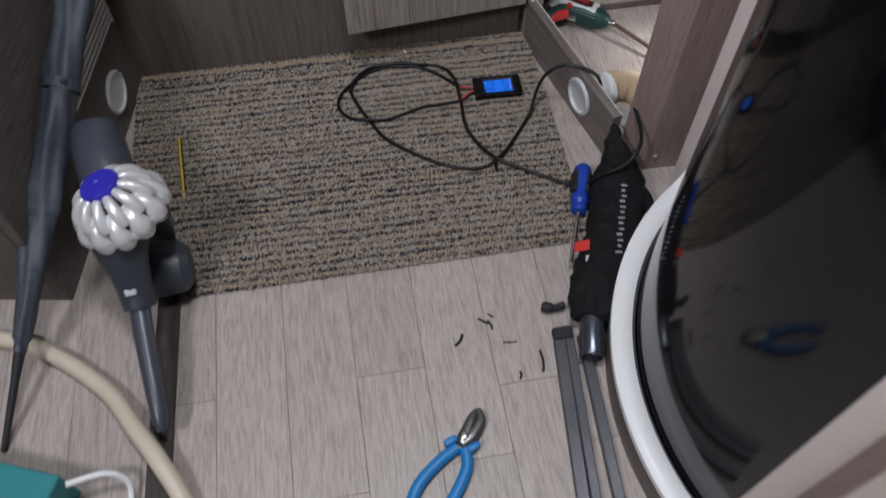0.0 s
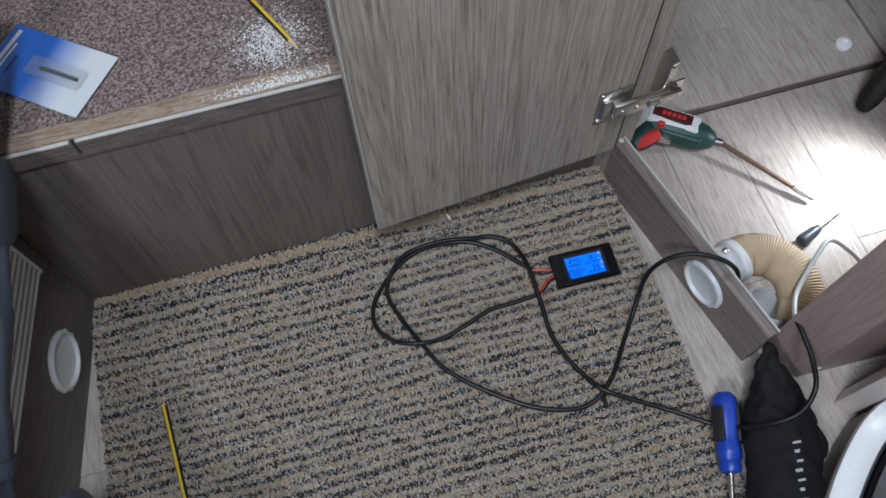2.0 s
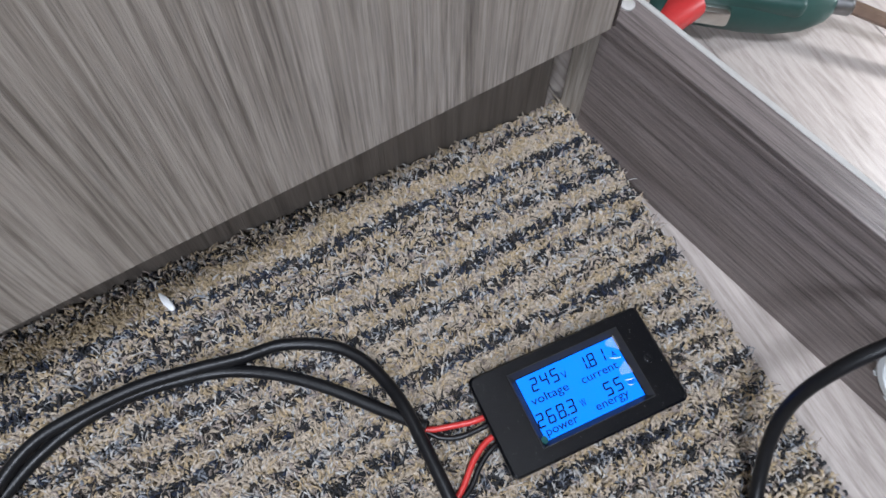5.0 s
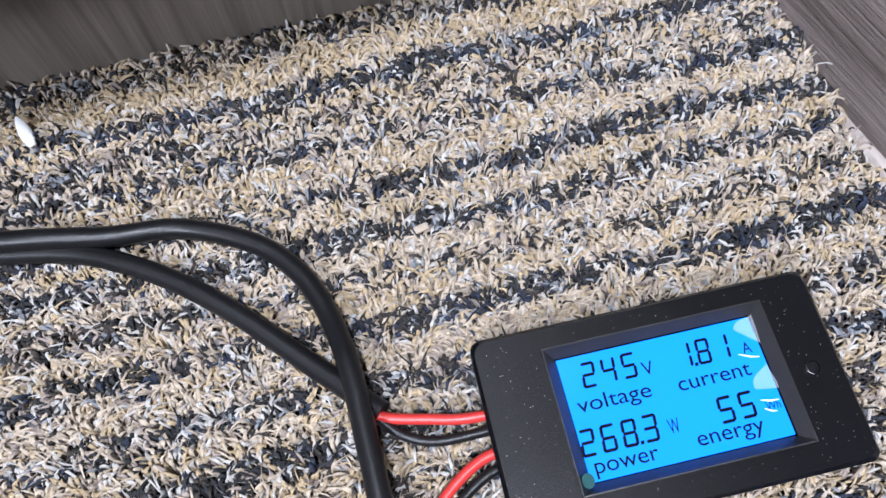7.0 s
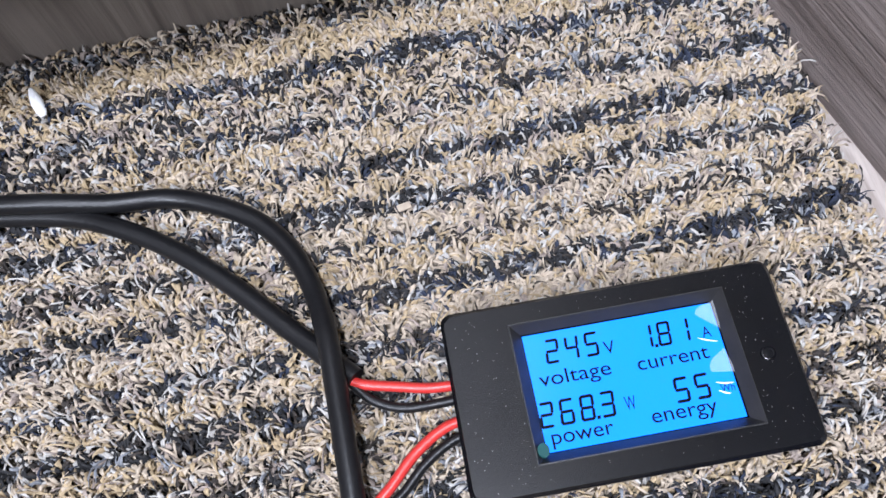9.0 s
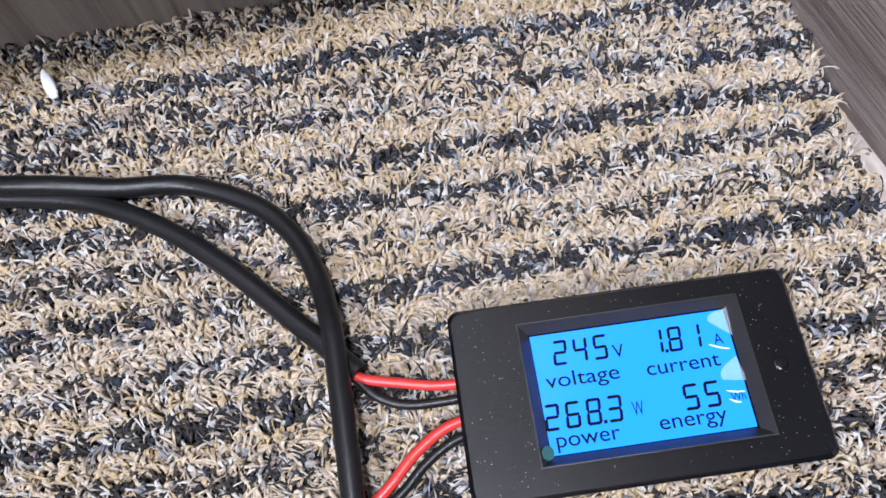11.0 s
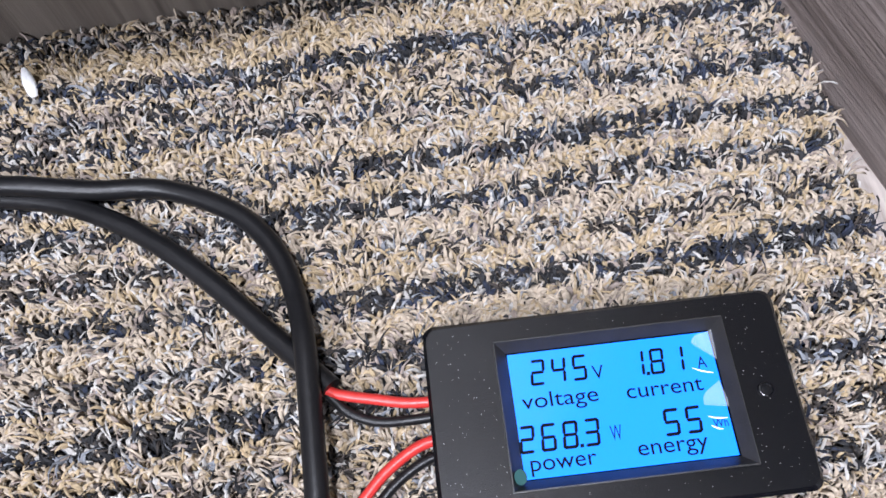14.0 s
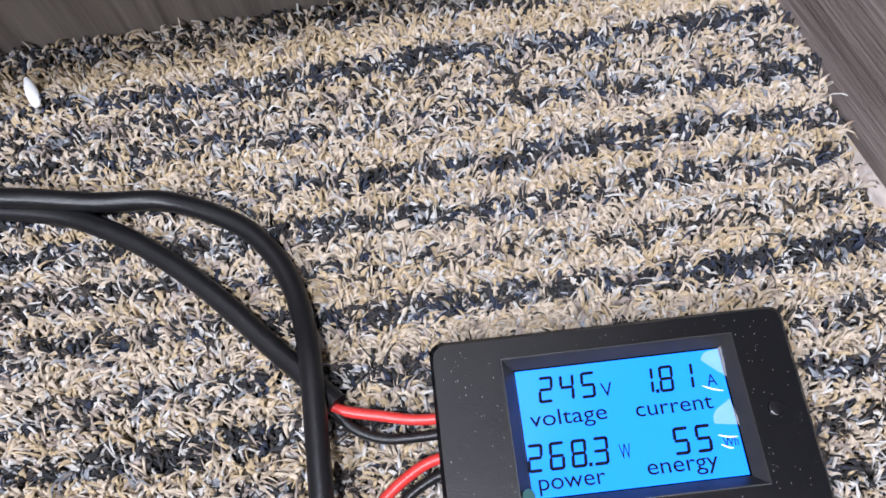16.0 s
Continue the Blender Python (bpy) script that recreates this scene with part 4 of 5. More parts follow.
part("refill", turned(box(-0.008, 0.038, -0.0030, 0.0012, 0.0014, 0.0040, 0.0008), cm), M_PBLACK, card, "thin black content")
part("print_bar", turned(box(-0.0585, -0.0540, -0.030, 0.034, 0.0013, 0.0016), cm), M_CARDW, card, "white printed bar")
part("print_bar", turned(box(-0.0515, -0.0490, -0.030, 0.018, 0.0013, 0.0016), cm), M_CARDW, card, "white printed bar")
part("print_bar", turned(box(-0.0420, -0.0400, -0.020, 0.004, 0.0013, 0.0016), cm), M_PBLACK, card, "dark printed line")
dust = thing("plaster_dust", "white plaster dust on carpet and edge", "dust", kind="stuff")
bm = bmesh.new()
rg = random.Random(11)
for k in range(2600):
    if rg.random() < 0.62:
        x, y = rg.gauss(-0.280, 0.019), rg.gauss(0.183, 0.019)
        z = 0.3612
    else:
        x, y = min(-0.23, rg.gauss(-0.285, 0.032)), rg.gauss(0.131, 0.005)
        z = 0.3578
    if y < 0.128 or y > 0.25 or x > -0.226:
        continue
    r = rg.uniform(0.0003, 0.0012)
    t0 = rg.uniform(0, 6.28)
    vs = [bm.verts.new((x + r * math.cos(t0 + 1.256 * i) * rg.uniform(0.6, 1.2), y + r * math.sin(t0 + 1.256 * i), z)) for i in range(5)]
    top = bm.verts.new((x, y, z + r * 0.5))
    for i in range(5):
        bm.faces.new((vs[i], vs[(i + 1) % 5], top))
part("grains", bm, M_DUST, dust)
tagged(bpy.data.objects["grains"], kind="stuff")

# ---- in the cupboard ----
n_in, d_al = Vector((0.9736, 0.2284, 0)), Vector((-0.2284, 0.9736, 0))
base = Vector((0.127, 0.104, 0.053)) + d_al * -0.217
duct = thing("air_duct", "beige corrugated paper air duct with pale grey collar", "duct")
base = base + d_al * 0.010 + Vector((0, 0, -0.017))
cm = along(base + n_in * 0.0185, base + n_in * 0.09)
part("collar", lathe([(0.026, 0.0), (0.0345, 0.0), (0.0345, 0.005), (0.0295, 0.007), (0.0295, 0.040), (0.0315, 0.042), (0.0315, 0.050), (0.0285, 0.051)], 40, cm), M_COLLAR, duct, "pale grey plastic collar", True)
part("collar_screw", lathe([(0.0045, 0), (0.0045, 0.004), (0.002, 0.006), (0, 0.006)], 14, Matrix.Translation(base + n_in * 0.048) @ pose(-0.003, 0.010, 0.0265, -18, 0, 0)), M_STEEL, duct, "steel clamp screw", True)
c0 = base + n_in * 0.062
pts = [c0, c0 + Vector((0.024, 0.001, 0.004)), c0 + Vector((0.050, -0.014, 0.008)), c0 + Vector((0.064, -0.045, 0.010)), c0 + Vector((0.060, -0.080, 0.006)), c0 + Vector((0.040, -0.110, 0.0))]
path = smooth_path(pts, 22)
part("hose", sweep(path, [0.0285 + (0.0010 if i % 2 else -0.0006) for i in range(len(path))], 36), M_DUCT, duct, "ribbed beige paper hose", False)
sock = thing("duct_connector", "white plastic duct socket on the cupboard floor", "duct")
cm2 = along((0.236, -0.165, 0.004), (0.262, -0.150, 0.060))
part("socket", lathe([(0.022, 0.0), (0.027, 0.0), (0.027, 0.03), (0.031, 0.032), (0.031, 0.040), (0.026, 0.040), (0.025, 0.004)], 32, cm2), M_VENT, sock, "", True)

# cordless screwdriver with a long bit, lying on its side
drill = thing("cordless_screwdriver", "dark green cordless screwdriver with long bit on the floor", "tool")
rear, nose = Vector((0.221, 0.168, 0.0245)), Vector((0.301, 0.106, 0.0245))
ax = (nose - rear).normalized()
lf = Vector((-ax.y, ax.x, 0))
dm = Matrix(((ax.x, lf.x, 0, rear.x), (ax.y, lf.y, 0, rear.y), (0, 0, 1, rear.z), (0, 0, 0, 1)))
LN = (nose - rear).length
turn = dm @ Matrix.Rotation(radians(90), 4, "Y")
body_prof = [(0.0, -0.012), (0.010, -0.011), (0.019, -0.004), (0.0235, 0.010), (0.0240, 0.050), (0.0225, 0.070), (0.0185, 0.086), (0.012, 0.097), (0.008, LN - 0.001), (0.0, LN)]
part("body", lathe(body_prof, 30, turn), M_GREEN, drill, "dark green body", True)
part("light_surround", turned(box(-0.006, 0.072, -0.012, 0.0185, 0.010, 0.0232, 0.005, 3), dm), M_LIGHTGREY, drill, "light grey surround", True)
part("dark_panel", turned(box(0.000, 0.060, -0.0035, 0.0145, 0.018, 0.0243, 0.002, 2), dm), M_DARKRED, drill, "blackish red panel", True)
for k in range(5):
    part("print_bar", turned(box(0.014 + 0.0075 * k, 0.0195 + 0.0075 * k, 0.002, 0.009, 0.0240, 0.0247), dm), M_DRED, drill, "dull red printed bar")
part("lower_shell", turned(box(0.020, 0.080, -0.0225, -0.0125, 0.004, 0.0165, 0.004, 3), dm), M_GREEN, drill, "", True)
part("grip", sweep(smooth_path([dm @ Vector(v) for v in ((0.012, 0.002, 0.0), (0.000, -0.018, 0.0), (-0.010, -0.036, 0.0), (-0.018, -0.052, 0.0))], 6), 0.0165, 18), M_GREEN, drill, "dark green grip", True)
part("grip_back", sweep(smooth_path([dm @ Vector(v) for v in ((-0.004, 0.006, 0.008), (-0.014, -0.010, 0.008), (-0.022, -0.026, 0.007))], 6), 0.0115, 16), M_LIGHTGREY, drill, "light grey grip back", True)
part("grip_inlay", sweep([dm @ Vector(v) for v in ((0.018, -0.022, 0.006), (0.006, -0.034, 0.006), (-0.008, -0.052, 0.003))], [0.009, 0.0105, 0.008], 14), M_DRED, drill, "red grip inlay", True)
part("direction_switch", turned(box(0.012, 0.023, -0.018, -0.009, 0.014, 0.0245, 0.003, 2), dm), M_DRED, drill, "red slide switch", True)
part("clip", turned(box(0.018, 0.040, -0.029, -0.020, -0.004, 0.008, 0.003, 2), dm), M_STEEL, drill, "bright metal clip", True)
part("chuck", sweep([nose - ax * 0.002, nose + ax * 0.009, nose + ax * 0.0105], [0.0062, 0.0062, 0.0050], 18), M_IRON, drill, "steel bit holder", True)
tip = Vector((0.403, -0.019, 0.0085))
b0 = nose + ax * 0.009
part("long_bit", sweep([b0, b0.lerp(tip, 0.4), b0.lerp(tip, 0.79)], [0.0042, 0.0040, 0.0037], 6), M_RUSTY, drill, "brownish steel extension bit")
part("bit_socket", sweep([b0.lerp(tip, q) for q in (0.785, 0.79, 0.93, 0.935, 0.985, 1.0)], [0.0036, 0.0044, 0.0042, 0.0030, 0.0028, 0.0018], 14), M_STEEL, drill, "bright steel bit socket", True)

sd2 = thing("small_screwdriver", "small screwdriver with dark handle on the cupboard floor", "screwdriver")
a, b = Vector((0.352, -0.076, 0.010)), Vector((0.388, -0.063, 0.010))
part("handle", sweep(smooth_path([a, a.lerp(b, 0.3), a.lerp(b, 0.7), b], 5), [0.006, 0.0085, 0.009, 0.009, 0.009, 0.0088, 0.0086, 0.0084, 0.0082, 0.008, 0.0078, 0.0074, 0.0068, 0.0062, 0.0056, 0.005], 14), M_VGREY2, sd2, "", True)
part("shaft", sweep([b, Vector((0.438, -0.044, 0.008))], 0.0019, 10), M_STEEL, sd2, "thin steel shaft", True)

knob = thing("lift_knob", "small white plastic knob on the raised floor", "knob")
part("disc", lathe([(0.012, 0), (0.013, 0.003), (0.012, 0.007), (0.006, 0.0085), (0.004, 0.006), (0, 0.006)], 24, pose(0.572, 0.214, 0.0202)), M_WHITE, knob, "", True)

t_ = thing("torch", "black work torch with lit lamp leaning in the cupboard", "torch")
ta, tb = Vector((0.552, 0.105, 0.012)), Vector((0.548, 0.104, 0.232))
part("barrel", sweep([ta, ta.lerp(tb, 0.1), ta.lerp(tb, 0.6), ta.lerp(tb, 0.7), tb], [0.012, 0.0165, 0.0165, 0.020, 0.021], 22), M_TORCH, t_, "", True)
lamp_m = along(tb + Vector((-0.008, -0.016, -0.006)), tb + Vector((-0.030, -0.052, 0.010)))
part("head", lathe([(0.010, -0.012), (0.020, -0.008), (0.021, 0.004), (0.0195, 0.004)], 24, lamp_m), M_TORCH, t_, "", True)
part("lens", lathe([(0.0192, 0.003), (0.0, 0.0048)], 24, lamp_m), M_LED, t_, "glowing lamp face")

cable_c = thing("thin_cable", "thin black cable on the raised floor", "cable")
part("lead", sweep(smooth_path([(0.53, 0.33, 0.0255), (0.58, 0.31, 0.0255), (0.64, 0.30, 0.0255), (0.72, 0.30, 0.0255)], 6), 0.003, 8), M_CABLE, cable_c, "", True)

# ---- floor by the curved door ----
sd = thing("screwdriver", "blue and black handled screwdriver beside the mesh bag", "screwdriver")
a, b, c = Vector((0.150, -0.244, 0.026)), Vector((0.116, -0.338, 0.024)), Vector((0.078, -0.432, 0.022))
prof = [(0.0, 0.0), (0.010, 0.002), (0.0145, 0.008), (0.016, 0.018), (0.0155, 0.04), (0.013, 0.055), (0.0135, 0.066), (0.0155, 0.074), (0.0145, 0.080), (0.0115, 0.086), (0.014, 0.093), (0.012, 0.099), (0.006, 0.101)]
part("handle", lathe(prof, 30, along(a, b), wave=lambda t, i: 1 + (0.05 * math.cos(6 * t) if 2 < i < 8 else 0)), M_BLUE, sd, "blue moulded handle", True)
for k in range(3):
    q = along(a, b) @ Matrix.Rotation(2.094 * k + 0.5, 4, "Z")
    part("grip_inlay", turned(box(0.0125, 0.0178, -0.0090, 0.0090, 0.020, 0.064, 0.003, 2), q), M_BLACKRUB, sd, "black rubber inlay", True)
part("shaft", sweep([b, c], 0.0032, 12), M_STEEL, sd, "bright steel shaft", True)

bag = thing("mesh_bag", "black mesh drawstring bag holding a pole on the floor", "bag")
spine = smooth_path([(0.200, -0.212, 0.090), (0.201, -0.235, 0.066), (0.196, -0.285, 0.042), (0.175, -0.350, 0.038), (0.146, -0.415, 0.036), (0.112, -0.475, 0.036), (0.088, -0.520, 0.032), (0.080, -0.540, 0.030)], 7)
rr = []
for i in range(len(spine)):
    s = i / (len(spine) - 1)
    rr.append(0.003 + 0.041 * min(1, s * 3.2) ** 1.3 * (1 if s < 0.75 else 1 - (s - 0.75) * 1.7))
b = sweep(spine, rr, 28, flat=0.72)
bmesh.ops.subdivide_edges(b, edges=b.edges[:], cuts=1, use_grid_fill=True)
for v in b.verts:
    v.co += Vector((noise.noise(v.co * 45), noise.noise(v.co * 45 + Vector((5, 2, 9))), 0.6 * noise.noise(v.co * 60 + Vector((1, 7, 3))))) * 0.0055 + Vector((noise.noise(v.co * 140), noise.noise(v.co * 150), noise.noise(v.co * 130))) * 0.002
    v.co.z = max(v.co.z, 0.002)
part("sack", b, M_BAG, bag, "crumpled black mesh", True)
b = sweep(smooth_path([(0.200, -0.250, 0.045), (0.222, -0.300, 0.036), (0.234, -0.338, 0.028), (0.215, -0.352, 0.022)], 6), 0.011, 10, flat=0.5)
part("flap", b, M_BAG, bag, "loose mesh flap", True)
part("toggle", sweep(smooth_path([(0.052, -0.498, 0.012), (0.034, -0.500, 0.010), (0.016, -0.494, 0.010)], 5), [0.006, 0.006, 0.006, 0.006, 0.006, 0.006, 0.008, 0.0085, 0.0085, 0.008, 0.006], 12), M_BLACKRUB, bag, "black cord toggle", True)
tm = along((0.094, -0.418, 0.070), (0.110, -0.412, 0.073))
part("red_tag", turned(box(-0.013, 0.013, -0.009, 0.009, 0.0, 0.0012, 0.0004), pose(0.094, -0.424, 0.0560, 8, -34, -20)), M_TAG, bag, "small red label")
part("grey_print", turned(box(-0.008, 0.008, -0.006, 0.006, 0.0, 0.0008), pose(0.100, -0.450, 0.0590, 6, -28, -20)), M_PRINT, bag, "grey printed mark")
for k in range(13):
    p = Vector((0.188, -0.330, 0.0705)).lerp(Vector((0.142, -0.452, 0.0690)), k / 12)
    part("print_bar", turned(box(-0.0056 + 0.0016 * (k % 3), 0.0056 - 0.0020 * (k % 2), -0.0012, 0.0014 + 0.0009 * (k % 2), 0.0, 0.0008), pose(p.x, p.y, p.z, 0, 12, -4)), M_PRINT, bag, "grey printed bar")
pole = thing("metal_pole", "gunmetal pole sticking out of the mesh bag", "pole")
part("tube", lathe([(0.0175, 0.0), (0.0185, 0.002), (0.0185, 0.10), (0.0175, 0.102), (0.016, 0.102), (0.016, 0.09), (0, 0.09)], 28, along((0.092, -0.500, 0.030), (0.066, -0.598, 0.026))), M_TUBE, pole, "", True)
rail = thing("door_track", "grey aluminium track strips lying on the floor", "track")
for x0, x1, w in ((0.030, -0.006, 0.009), (0.045, 0.012, 0.007), (0.066, 0.046, 0.008)):
    p, q = Vector((x0, -0.552, 0)), Vector((x1, -0.86, 0))
    part("strip", turned(box(-w, w, 0.0, (q - p).length, 0.0006, 0.013, 0.0015), Matrix.Translation(p) @ Matrix.Rotation(math.atan2(q.y - p.y, q.x - p.x) - math.pi / 2, 4, "Z")), M_RAIL, rail)
part("end_stop", box(0.022, 0.052, -0.556, -0.535, 0.0006, 0.016, 0.002), M_BLACKRUB, rail, "black end stop")

# pliers
pl = thing("pliers", "side cutters with blue grips on the floor", "pliers")
piv = Vector((-0.146, -0.688, 0.010))
part("jaw", sweep(smooth_path([piv, piv + Vector((0.010, 0.014, 0.001)), piv + Vector((0.022, 0.034, 0)), piv + Vector((0.031, 0.046, -0.001))], 4), [0.009, 0.0095, 0.0098, 0.0098, 0.0095, 0.009, 0.0085, 0.008, 0.0075, 0.006, 0.005, 0.004, 0.003], 12, flat=0.6), M_IRON, pl, "", True)
part("jaw", sweep(smooth_path([piv, piv + Vector((0.018, 0.010, 0.001)), piv + Vector((0.034, 0.030, 0)), piv + Vector((0.033, 0.047, -0.001))], 4), [0.009, 0.0095, 0.0098, 0.0098, 0.0095, 0.009, 0.0085, 0.008, 0.0075, 0.006, 0.005, 0.004, 0.003], 12, flat=0.6), M_IRON, pl, "", True)
part("rivet", lathe([(0.006, 0), (0.006, 0.002), (0.004, 0.003), (0, 0.003)], 18, pose(piv.x + 0.006, piv.y + 0.008, 0.0165)), M_STEEL, pl, "", True)
part("handle_grip", sweep(smooth_path([piv + Vector((-0.006, -0.004, 0)), piv + Vector((-0.035, -0.020, 0)), piv + Vector((-0.070, -0.050, 0)), piv + Vector((-0.092, -0.095, -0.001))], 7), 0.0085, 14, flat=0.8), M_PBLUE, pl, "blue plastic grip", True)
part("handle_grip", sweep(smooth_path([piv + Vector((0.004, -0.008, 0)), piv + Vector((0.002, -0.034, 0)), piv + Vector((-0.022, -0.070, 0)), piv + Vector((-0.060, -0.110, -0.001))], 7), 0.0085, 14, flat=0.8), M_PBLUE, pl, "blue plastic grip", True)
for s in ((-0.014, 0.006), (0.016, -0.008)):
    part("grip_guard", turned(box(-0.010, 0.010, -0.005, 0.005, -0.006, 0.006, 0.003, 2), pose(piv.x + s[0], piv.y + s[1], 0.010, 0, 0, 20)), M_PBLUE, pl, "blue finger guard", True)

# offcuts on the planks
for p, q, r in (((-0.127, -0.534), (-0.113, -0.517), 0.0022), ((-0.084, -0.494), (-0.070, -0.506), 0.0018), ((-0.070, -0.500), (-0.066, -0.516), 0.0018), ((-0.060, -0.496), (-0.068, -0.488), 0.0012), ((-0.054, -0.540), (-0.033, -0.542), 0.0012), ((-0.042, -0.603), (-0.039, -0.591), 0.0016), ((-0.002, -0.563), (-0.005, -0.598), 0.0020)):
    ob = thing("cable_offcut", "short black cable offcut on the floor", "scrap", group="offcuts on the floor")
    mid = ((p[0] + q[0]) / 2 + 0.002, (p[1] + q[1]) / 2 - 0.0015)
    part("snippet", sweep(smooth_path([(p[0], p[1], r), (mid[0], mid[1], r + 0.0006), (q[0], q[1], r)], 5), r, 8), M_BIT, ob, "", True)

# ---- beside the bench ----
vac = thing("stick_vacuum", "grey cordless vacuum cleaner with silver cyclones and violet cap", "vacuum cleaner")
cap = Vector((-0.575, -0.343, 0.25))
axis = Vector((-0.25, 0.10, 0.96)).normalized()
vm = along(cap - axis * 0.062, cap)
part("cyclone_pack", lathe([(0.050, -0.006), (0.059, 0.0), (0.0615, 0.007), (0.060, 0.012), (0.050, 0.016)], 48, vm), M_SILVER, vac, "silver ring", True)
part("core", lathe([(0.046, 0.010), (0.043, 0.035), (0.030, 0.054), (0.0, 0.055)], 32, vm), M_VGREY2, vac, "", True)
for k in range(12):
    q = vm @ Matrix.Rotation(2 * math.pi * k / 12, 4, "Z")
    pp = smooth_path([q @ Vector(v) for v in ((0.036, 0, 0.040), (0.049, 0, 0.030), (0.0555, 0, 0.017), (0.0545, 0, 0.006), (0.052, 0, 0.001))], 4)
    part("cyclone", sweep(pp, [0.0145 * min(1.0, (0.55 + 0.05 * i, 1.0)[i > 8], ((len(pp) - i) / 3.2) ** 0.5) for i in range(len(pp))], 12), M_SILVER, vac, "lower cyclone cone", True)
    q = vm @ Matrix.Rotation(2 * math.pi * (k + 0.5) / 12, 4, "Z")
    pp = smooth_path([q @ Vector(v) for v in ((0.021, 0, 0.0600), (0.032, 0, 0.0570), (0.043, 0, 0.0470), (0.0495, 0, 0.0350), (0.0500, 0, 0.0270))], 4)
    part("cyclone", sweep(pp, [0.0100 * min(1.0, 0.50 + 0.045 * i, ((len(pp) - i) / 3.0) ** 0.5) for i in range(len(pp))], 12), M_SILVER, vac, "upper cyclone tube", True)
part("cap", lathe([(0.0275, -0.006), (0.0275, 0.002), (0.025, 0.0055), (0.012, 0.007), (0.006, 0.0062), (0.004, 0.004), (0, 0.004)], 36, vm @ Matrix.Translation((0, 0, 0.064))), M_CAP, vac, "violet-blue cap", True)
part("bin", lathe([(0.038, 0.0), (0.040, 0.004), (0.040, 0.10), (0.036, 0.11), (0, 0.111)], 36, along((-0.592, -0.285, 0.165), (-0.620, -0.18, 0.190))), M_VGREY2, vac, "blue-grey dust bin", True)
part("motor_housing", lathe([(0.030, 0.0), (0.040, 0.012), (0.043, 0.05), (0.040, 0.080), (0.028, 0.092), (0, 0.094)], 32, along((-0.600, -0.365, 0.062), (-0.49, -0.352, 0.058))), M_VGREY, vac, "dark grey motor housing", True)
part("neck", sweep(smooth_path([(-0.578, -0.365, 0.18), (-0.574, -0.395, 0.150), (-0.571, -0.423, 0.112), (-0.569, -0.445, 0.095)], 6), [0.044, 0.042, 0.040, 0.038, 0.036, 0.034, 0.032, 0.030, 0.028, 0.027, 0.026, 0.025, 0.025, 0.024, 0.024, 0.0235, 0.023, 0.0225, 0.022], 20), M_VGREY, vac, "", True)
part("clasp", turned(box(-0.009, 0.009, -0.013, 0.013, 0.0, 0.010, 0.004, 2), pose(-0.572, -0.428, 0.129, 38, 0, 4)), M_SILVER, vac, "grey release clasp", True)
part("handle", sweep(smooth_path([(-0.570, -0.440, 0.098), (-0.563, -0.500, 0.080), (-0.555, -0.560, 0.062), (-0.548, -0.615, 0.045)], 6), [0.015, 0.015, 0.0148, 0.0146, 0.0144, 0.0142, 0.014, 0.0138, 0.0136, 0.0134, 0.0132, 0.013, 0.0128, 0.0124, 0.012, 0.0115, 0.010, 0.008, 0.005], 18), M_VGREY2, vac, "blue-grey handle", True)
part("battery_foot", turned(box(-0.022, 0.022, -0.042, 0.042, 0.0, 0.06, 0.006, 2), pose(-0.575, -0.235, 0.012, 0, 0, 12)), M_VGREY, vac, "dark grey battery block", True)

st = thing("floor_strip", "dark brown batten lying flat on the floor", "batten")
part("batten", turned(box(-0.0165, 0.0165, -0.55, 0.0, 0.0005, 0.012, 0.0015), pose(-0.556, -0.372, 0, 0, 0, -1.3)), M_STRIP, st)

um = thing("umbrella", "folded dark grey umbrella leaning against the seat base", "umbrella")
u0, u1 = Vector((-0.780, -0.589, 0.003)), Vector((-0.617, -0.055, 0.303))
dirn = (u1 - u0).normalized()
pp = [u0 + dirn * (0.14 + 0.60 * i / 30) for i in range(31)]
wave_r = [0.009 + 0.0155 * min(1, i / 10) ** 0.8 + 0.0012 * math.sin(i * 1.3) for i in range(31)]
b = sweep(smooth_path(pp, 3), [wave_r[min(30, i // 3)] for i in range(91)], 40)
for v in b.verts:
    h = (v.co - u0).dot(dirn)
    radial = (v.co - u0 - dirn * h)
    ang = math.atan2(radial.z, radial.dot(Vector((dirn.y, -dirn.x, 0)).normalized()))
    v.co += radial * (0.09 * math.sin(3 * ang + h * 22) + 0.05 * math.sin(7 * ang - h * 31 + 0.8 * math.sin(h * 30)) + 0.012 * math.sin(h * 95 + 2 * ang))
part("canopy", b, M_UMB, um, "wrapped dark cloth", True)
part("ferrule", sweep([u0, u0 + dirn * 0.10, u0 + dirn * 0.148], [0.0045, 0.006, 0.0085], 12), M_BLACKRUB, um, "black tip", True)
part("strap", sweep([u0 + dirn * 0.520, u0 + dirn * 0.536], [0.0262, 0.0262], 26), M_UMB, um, "cloth closing strap")
part("strap_button", lathe([(0.005, 0), (0.005, 0.002), (0, 0.003)], 14, along(u0 + dirn * 0.528 + Vector((0.012, -0.014, 0.0195)), u0 + dirn * 0.528 + Vector((0.022, -0.026, 0.036)))), M_BLACKRUB, um, "dark press button")
part("runner", sweep([u0 + dirn * 0.74, u0 + dirn * 0.75, u0 + dirn * 0.80, u0 + dirn * 0.82], [0.029, 0.034, 0.034, 0.026], 20), M_VGREY, um, "", True)
part("grip", sweep([u0 + dirn * 0.82, u0 + dirn * 0.98], [0.020, 0.021], 16), M_BLACKRUB, um, "black grip", True)

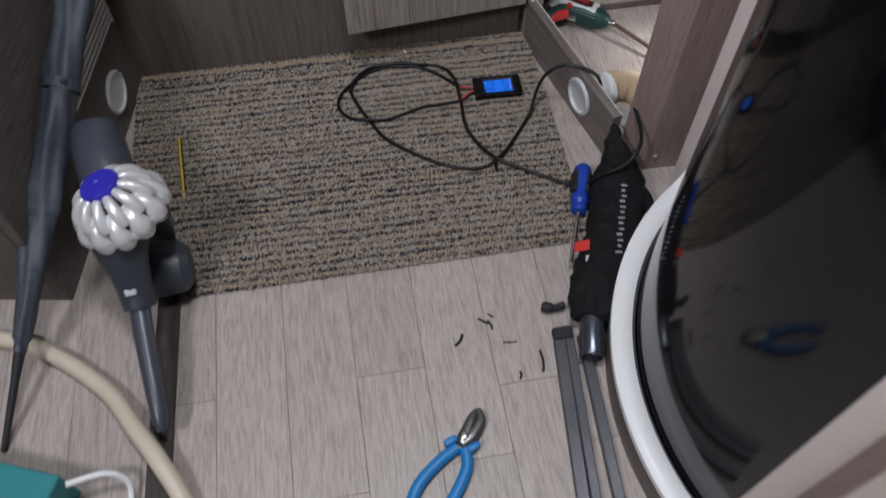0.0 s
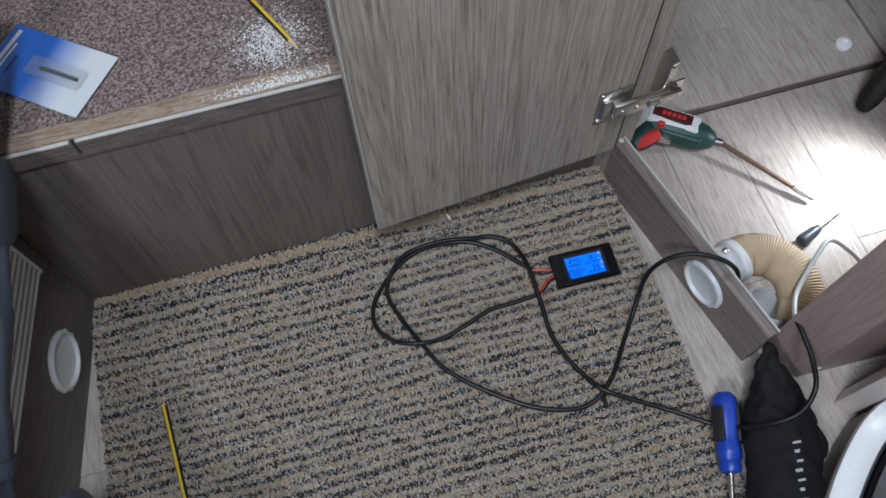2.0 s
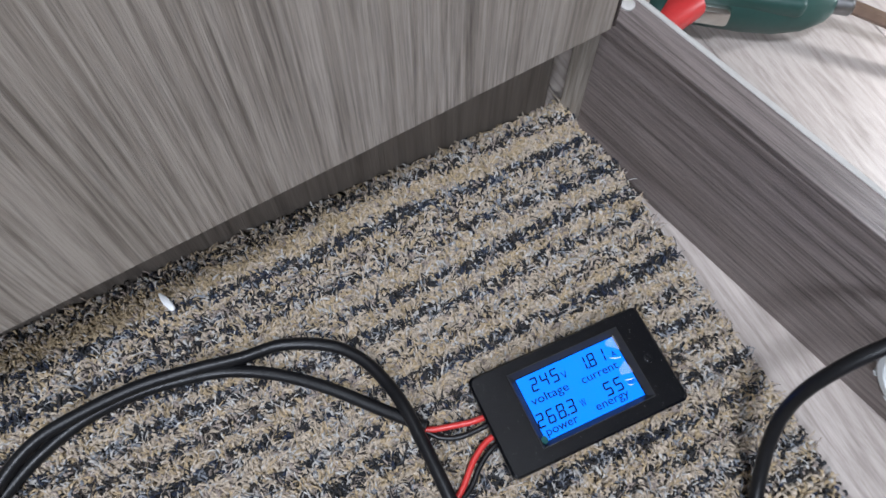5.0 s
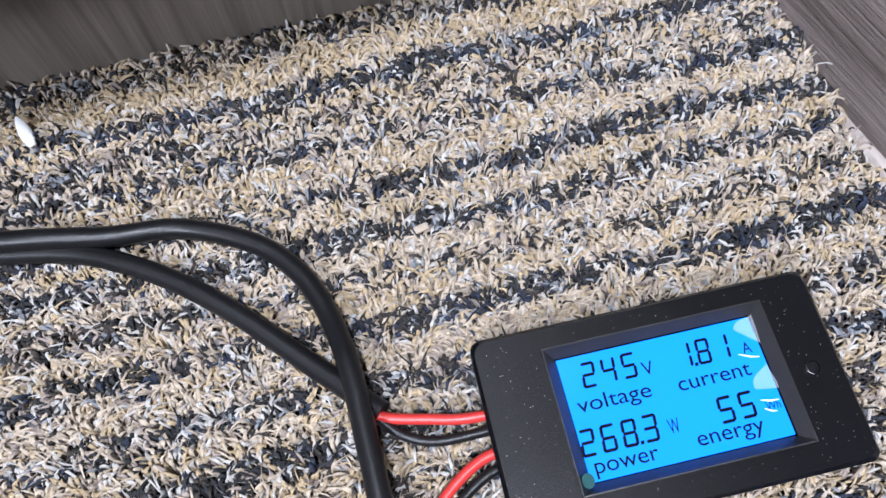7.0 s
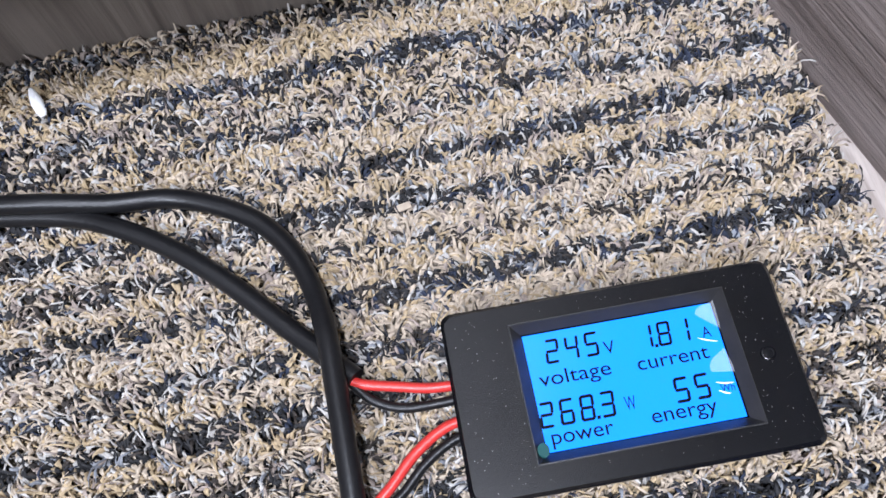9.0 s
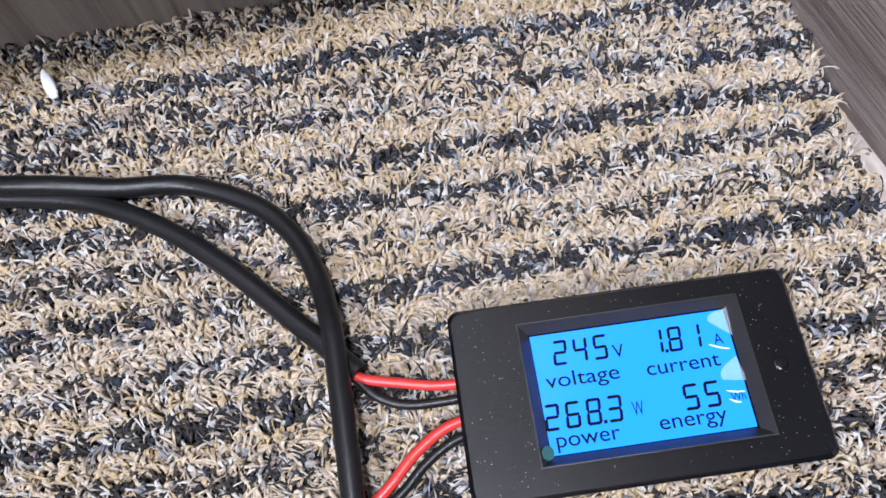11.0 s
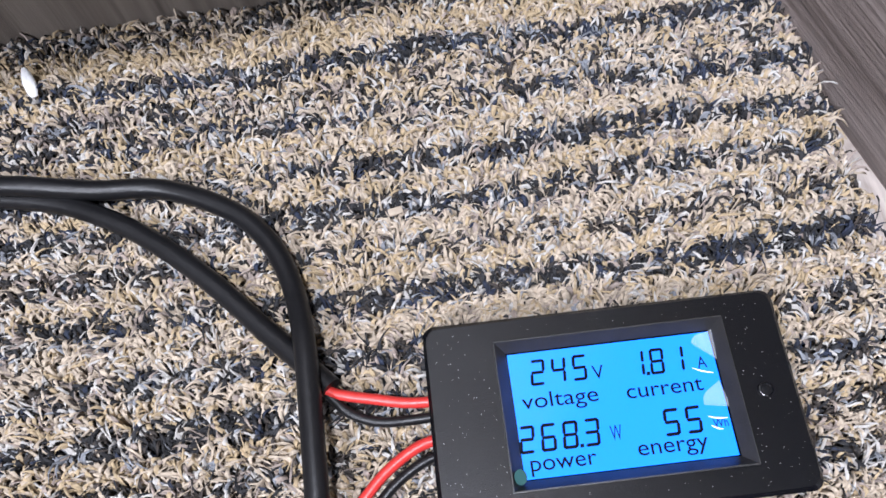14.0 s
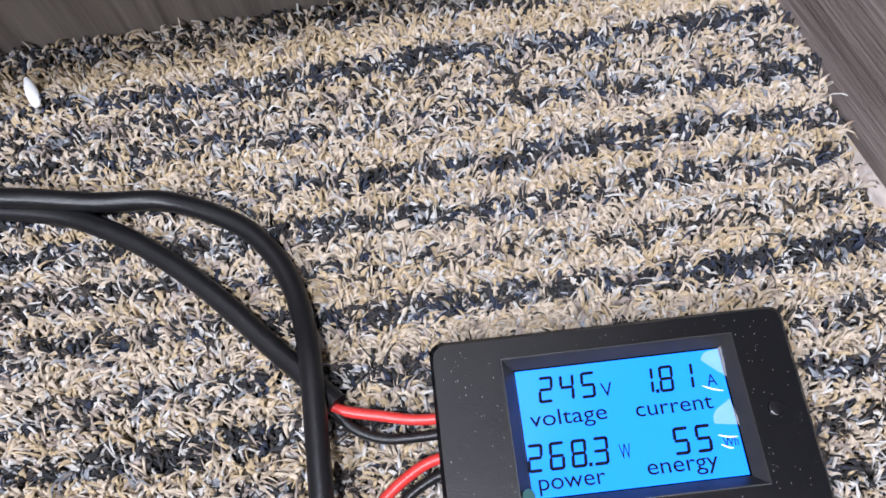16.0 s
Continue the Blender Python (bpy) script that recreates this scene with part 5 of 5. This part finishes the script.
hs = thing("hose", "cream plastic hose curving over the floor", "hose")
part("tube", sweep(smooth_path([(-0.98, -0.385, 0.0135), (-0.807, -0.412, 0.0135), (-0.719, -0.456, 0.0135), (-0.640, -0.525, 0.0135), (-0.594, -0.592, 0.024), (-0.556, -0.650, 0.030), (-0.520, -0.720, 0.016), (-0.490, -0.83, 0.0135)], 8), 0.0128, 16), M_HOSE, hs, "", True)
tb_ = thing("teal_box", "teal cardboard box with a white strap loop", "box")
part("carton", turned(box(-0.14, 0.0, -0.16, 0.0, 0.001, 0.075, 0.002), pose(-0.667, -0.664, 0, 0, 0, -22)), M_TEALBOX, tb_)
part("strap", sweep(smooth_path([(-0.664, -0.672, 0.06), (-0.62, -0.662, 0.05), (-0.598, -0.668, 0.03), (-0.596, -0.690, 0.012), (-0.60, -0.74, 0.008)], 6), 0.0045, 10), M_WHITE, tb_, "white cord loop", True)

# ---- floor planks, last ----
PW = 0.1030
rgp = random.Random(21)
shared = {}


def plank(x0, y0, y1, z, parent, w=PW):
    key = (round(y1 - y0, 4), round(w, 4))
    if key not in shared:
        ln = y1 - y0 - 0.0005
        ww = w - 0.0005
        b = bmesh.new()
        e = 0.0005
        lo = [b.verts.new(p) for p in ((0, 0, -0.006), (ww, 0, -0.006), (ww, ln, -0.006), (0, ln, -0.006))]
        mid = [b.verts.new(p) for p in ((0, 0, -e), (ww, 0, -e), (ww, ln, -e), (0, ln, -e))]
        hi = [b.verts.new(p) for p in ((e, e, 0), (ww - e, e, 0), (ww - e, ln - e, 0), (e, ln - e, 0))]
        for p, q in ((lo, mid), (mid, hi)):
            for k in range(4):
                b.faces.new((p[k], p[(k + 1) % 4], q[(k + 1) % 4], q[k]))
        b.faces.new(hi)
        me = bpy.data.meshes.new("plank")
        b.to_mesh(me)
        b.free()
        me.materials.append(M_FLOOR)
        shared[key] = me
    ob = new("plank", shared[key])
    ob.parent = parent
    ob.location = (x0, y0, z)


for k in range(-9, 14):
    x0 = -0.486 + PW * k
    if x0 < -1.5 or x0 + PW > 0.955:
        continue
    cut = -0.607 if k == 4 else round(-2.1 + rgp.choice((0.15, 0.3, 0.45, 0.6, 0.75)), 3)
    far = 0.79 if x0 > 0.60 else 0.1720
    edges = sorted({-2.19, far, *[round(cut + 0.62 * i, 4) for i in range(-4, 5) if -2.15 < cut + 0.62 * i < far - 0.03]})
    for y0, y1 in zip(edges, edges[1:]):
        plank(x0, y0, y1, 0.0, floor)
for k in range(0, 4):
    x0 = 0.2115 + PW * k
    cut = 0.182 + rgp.choice((0.12, 0.22, 0.34))
    for y0, y1 in ((0.1728, round(cut, 3)), (round(cut, 3), 0.795)):
        plank(x0, y0, y1, 0.0202, recess)
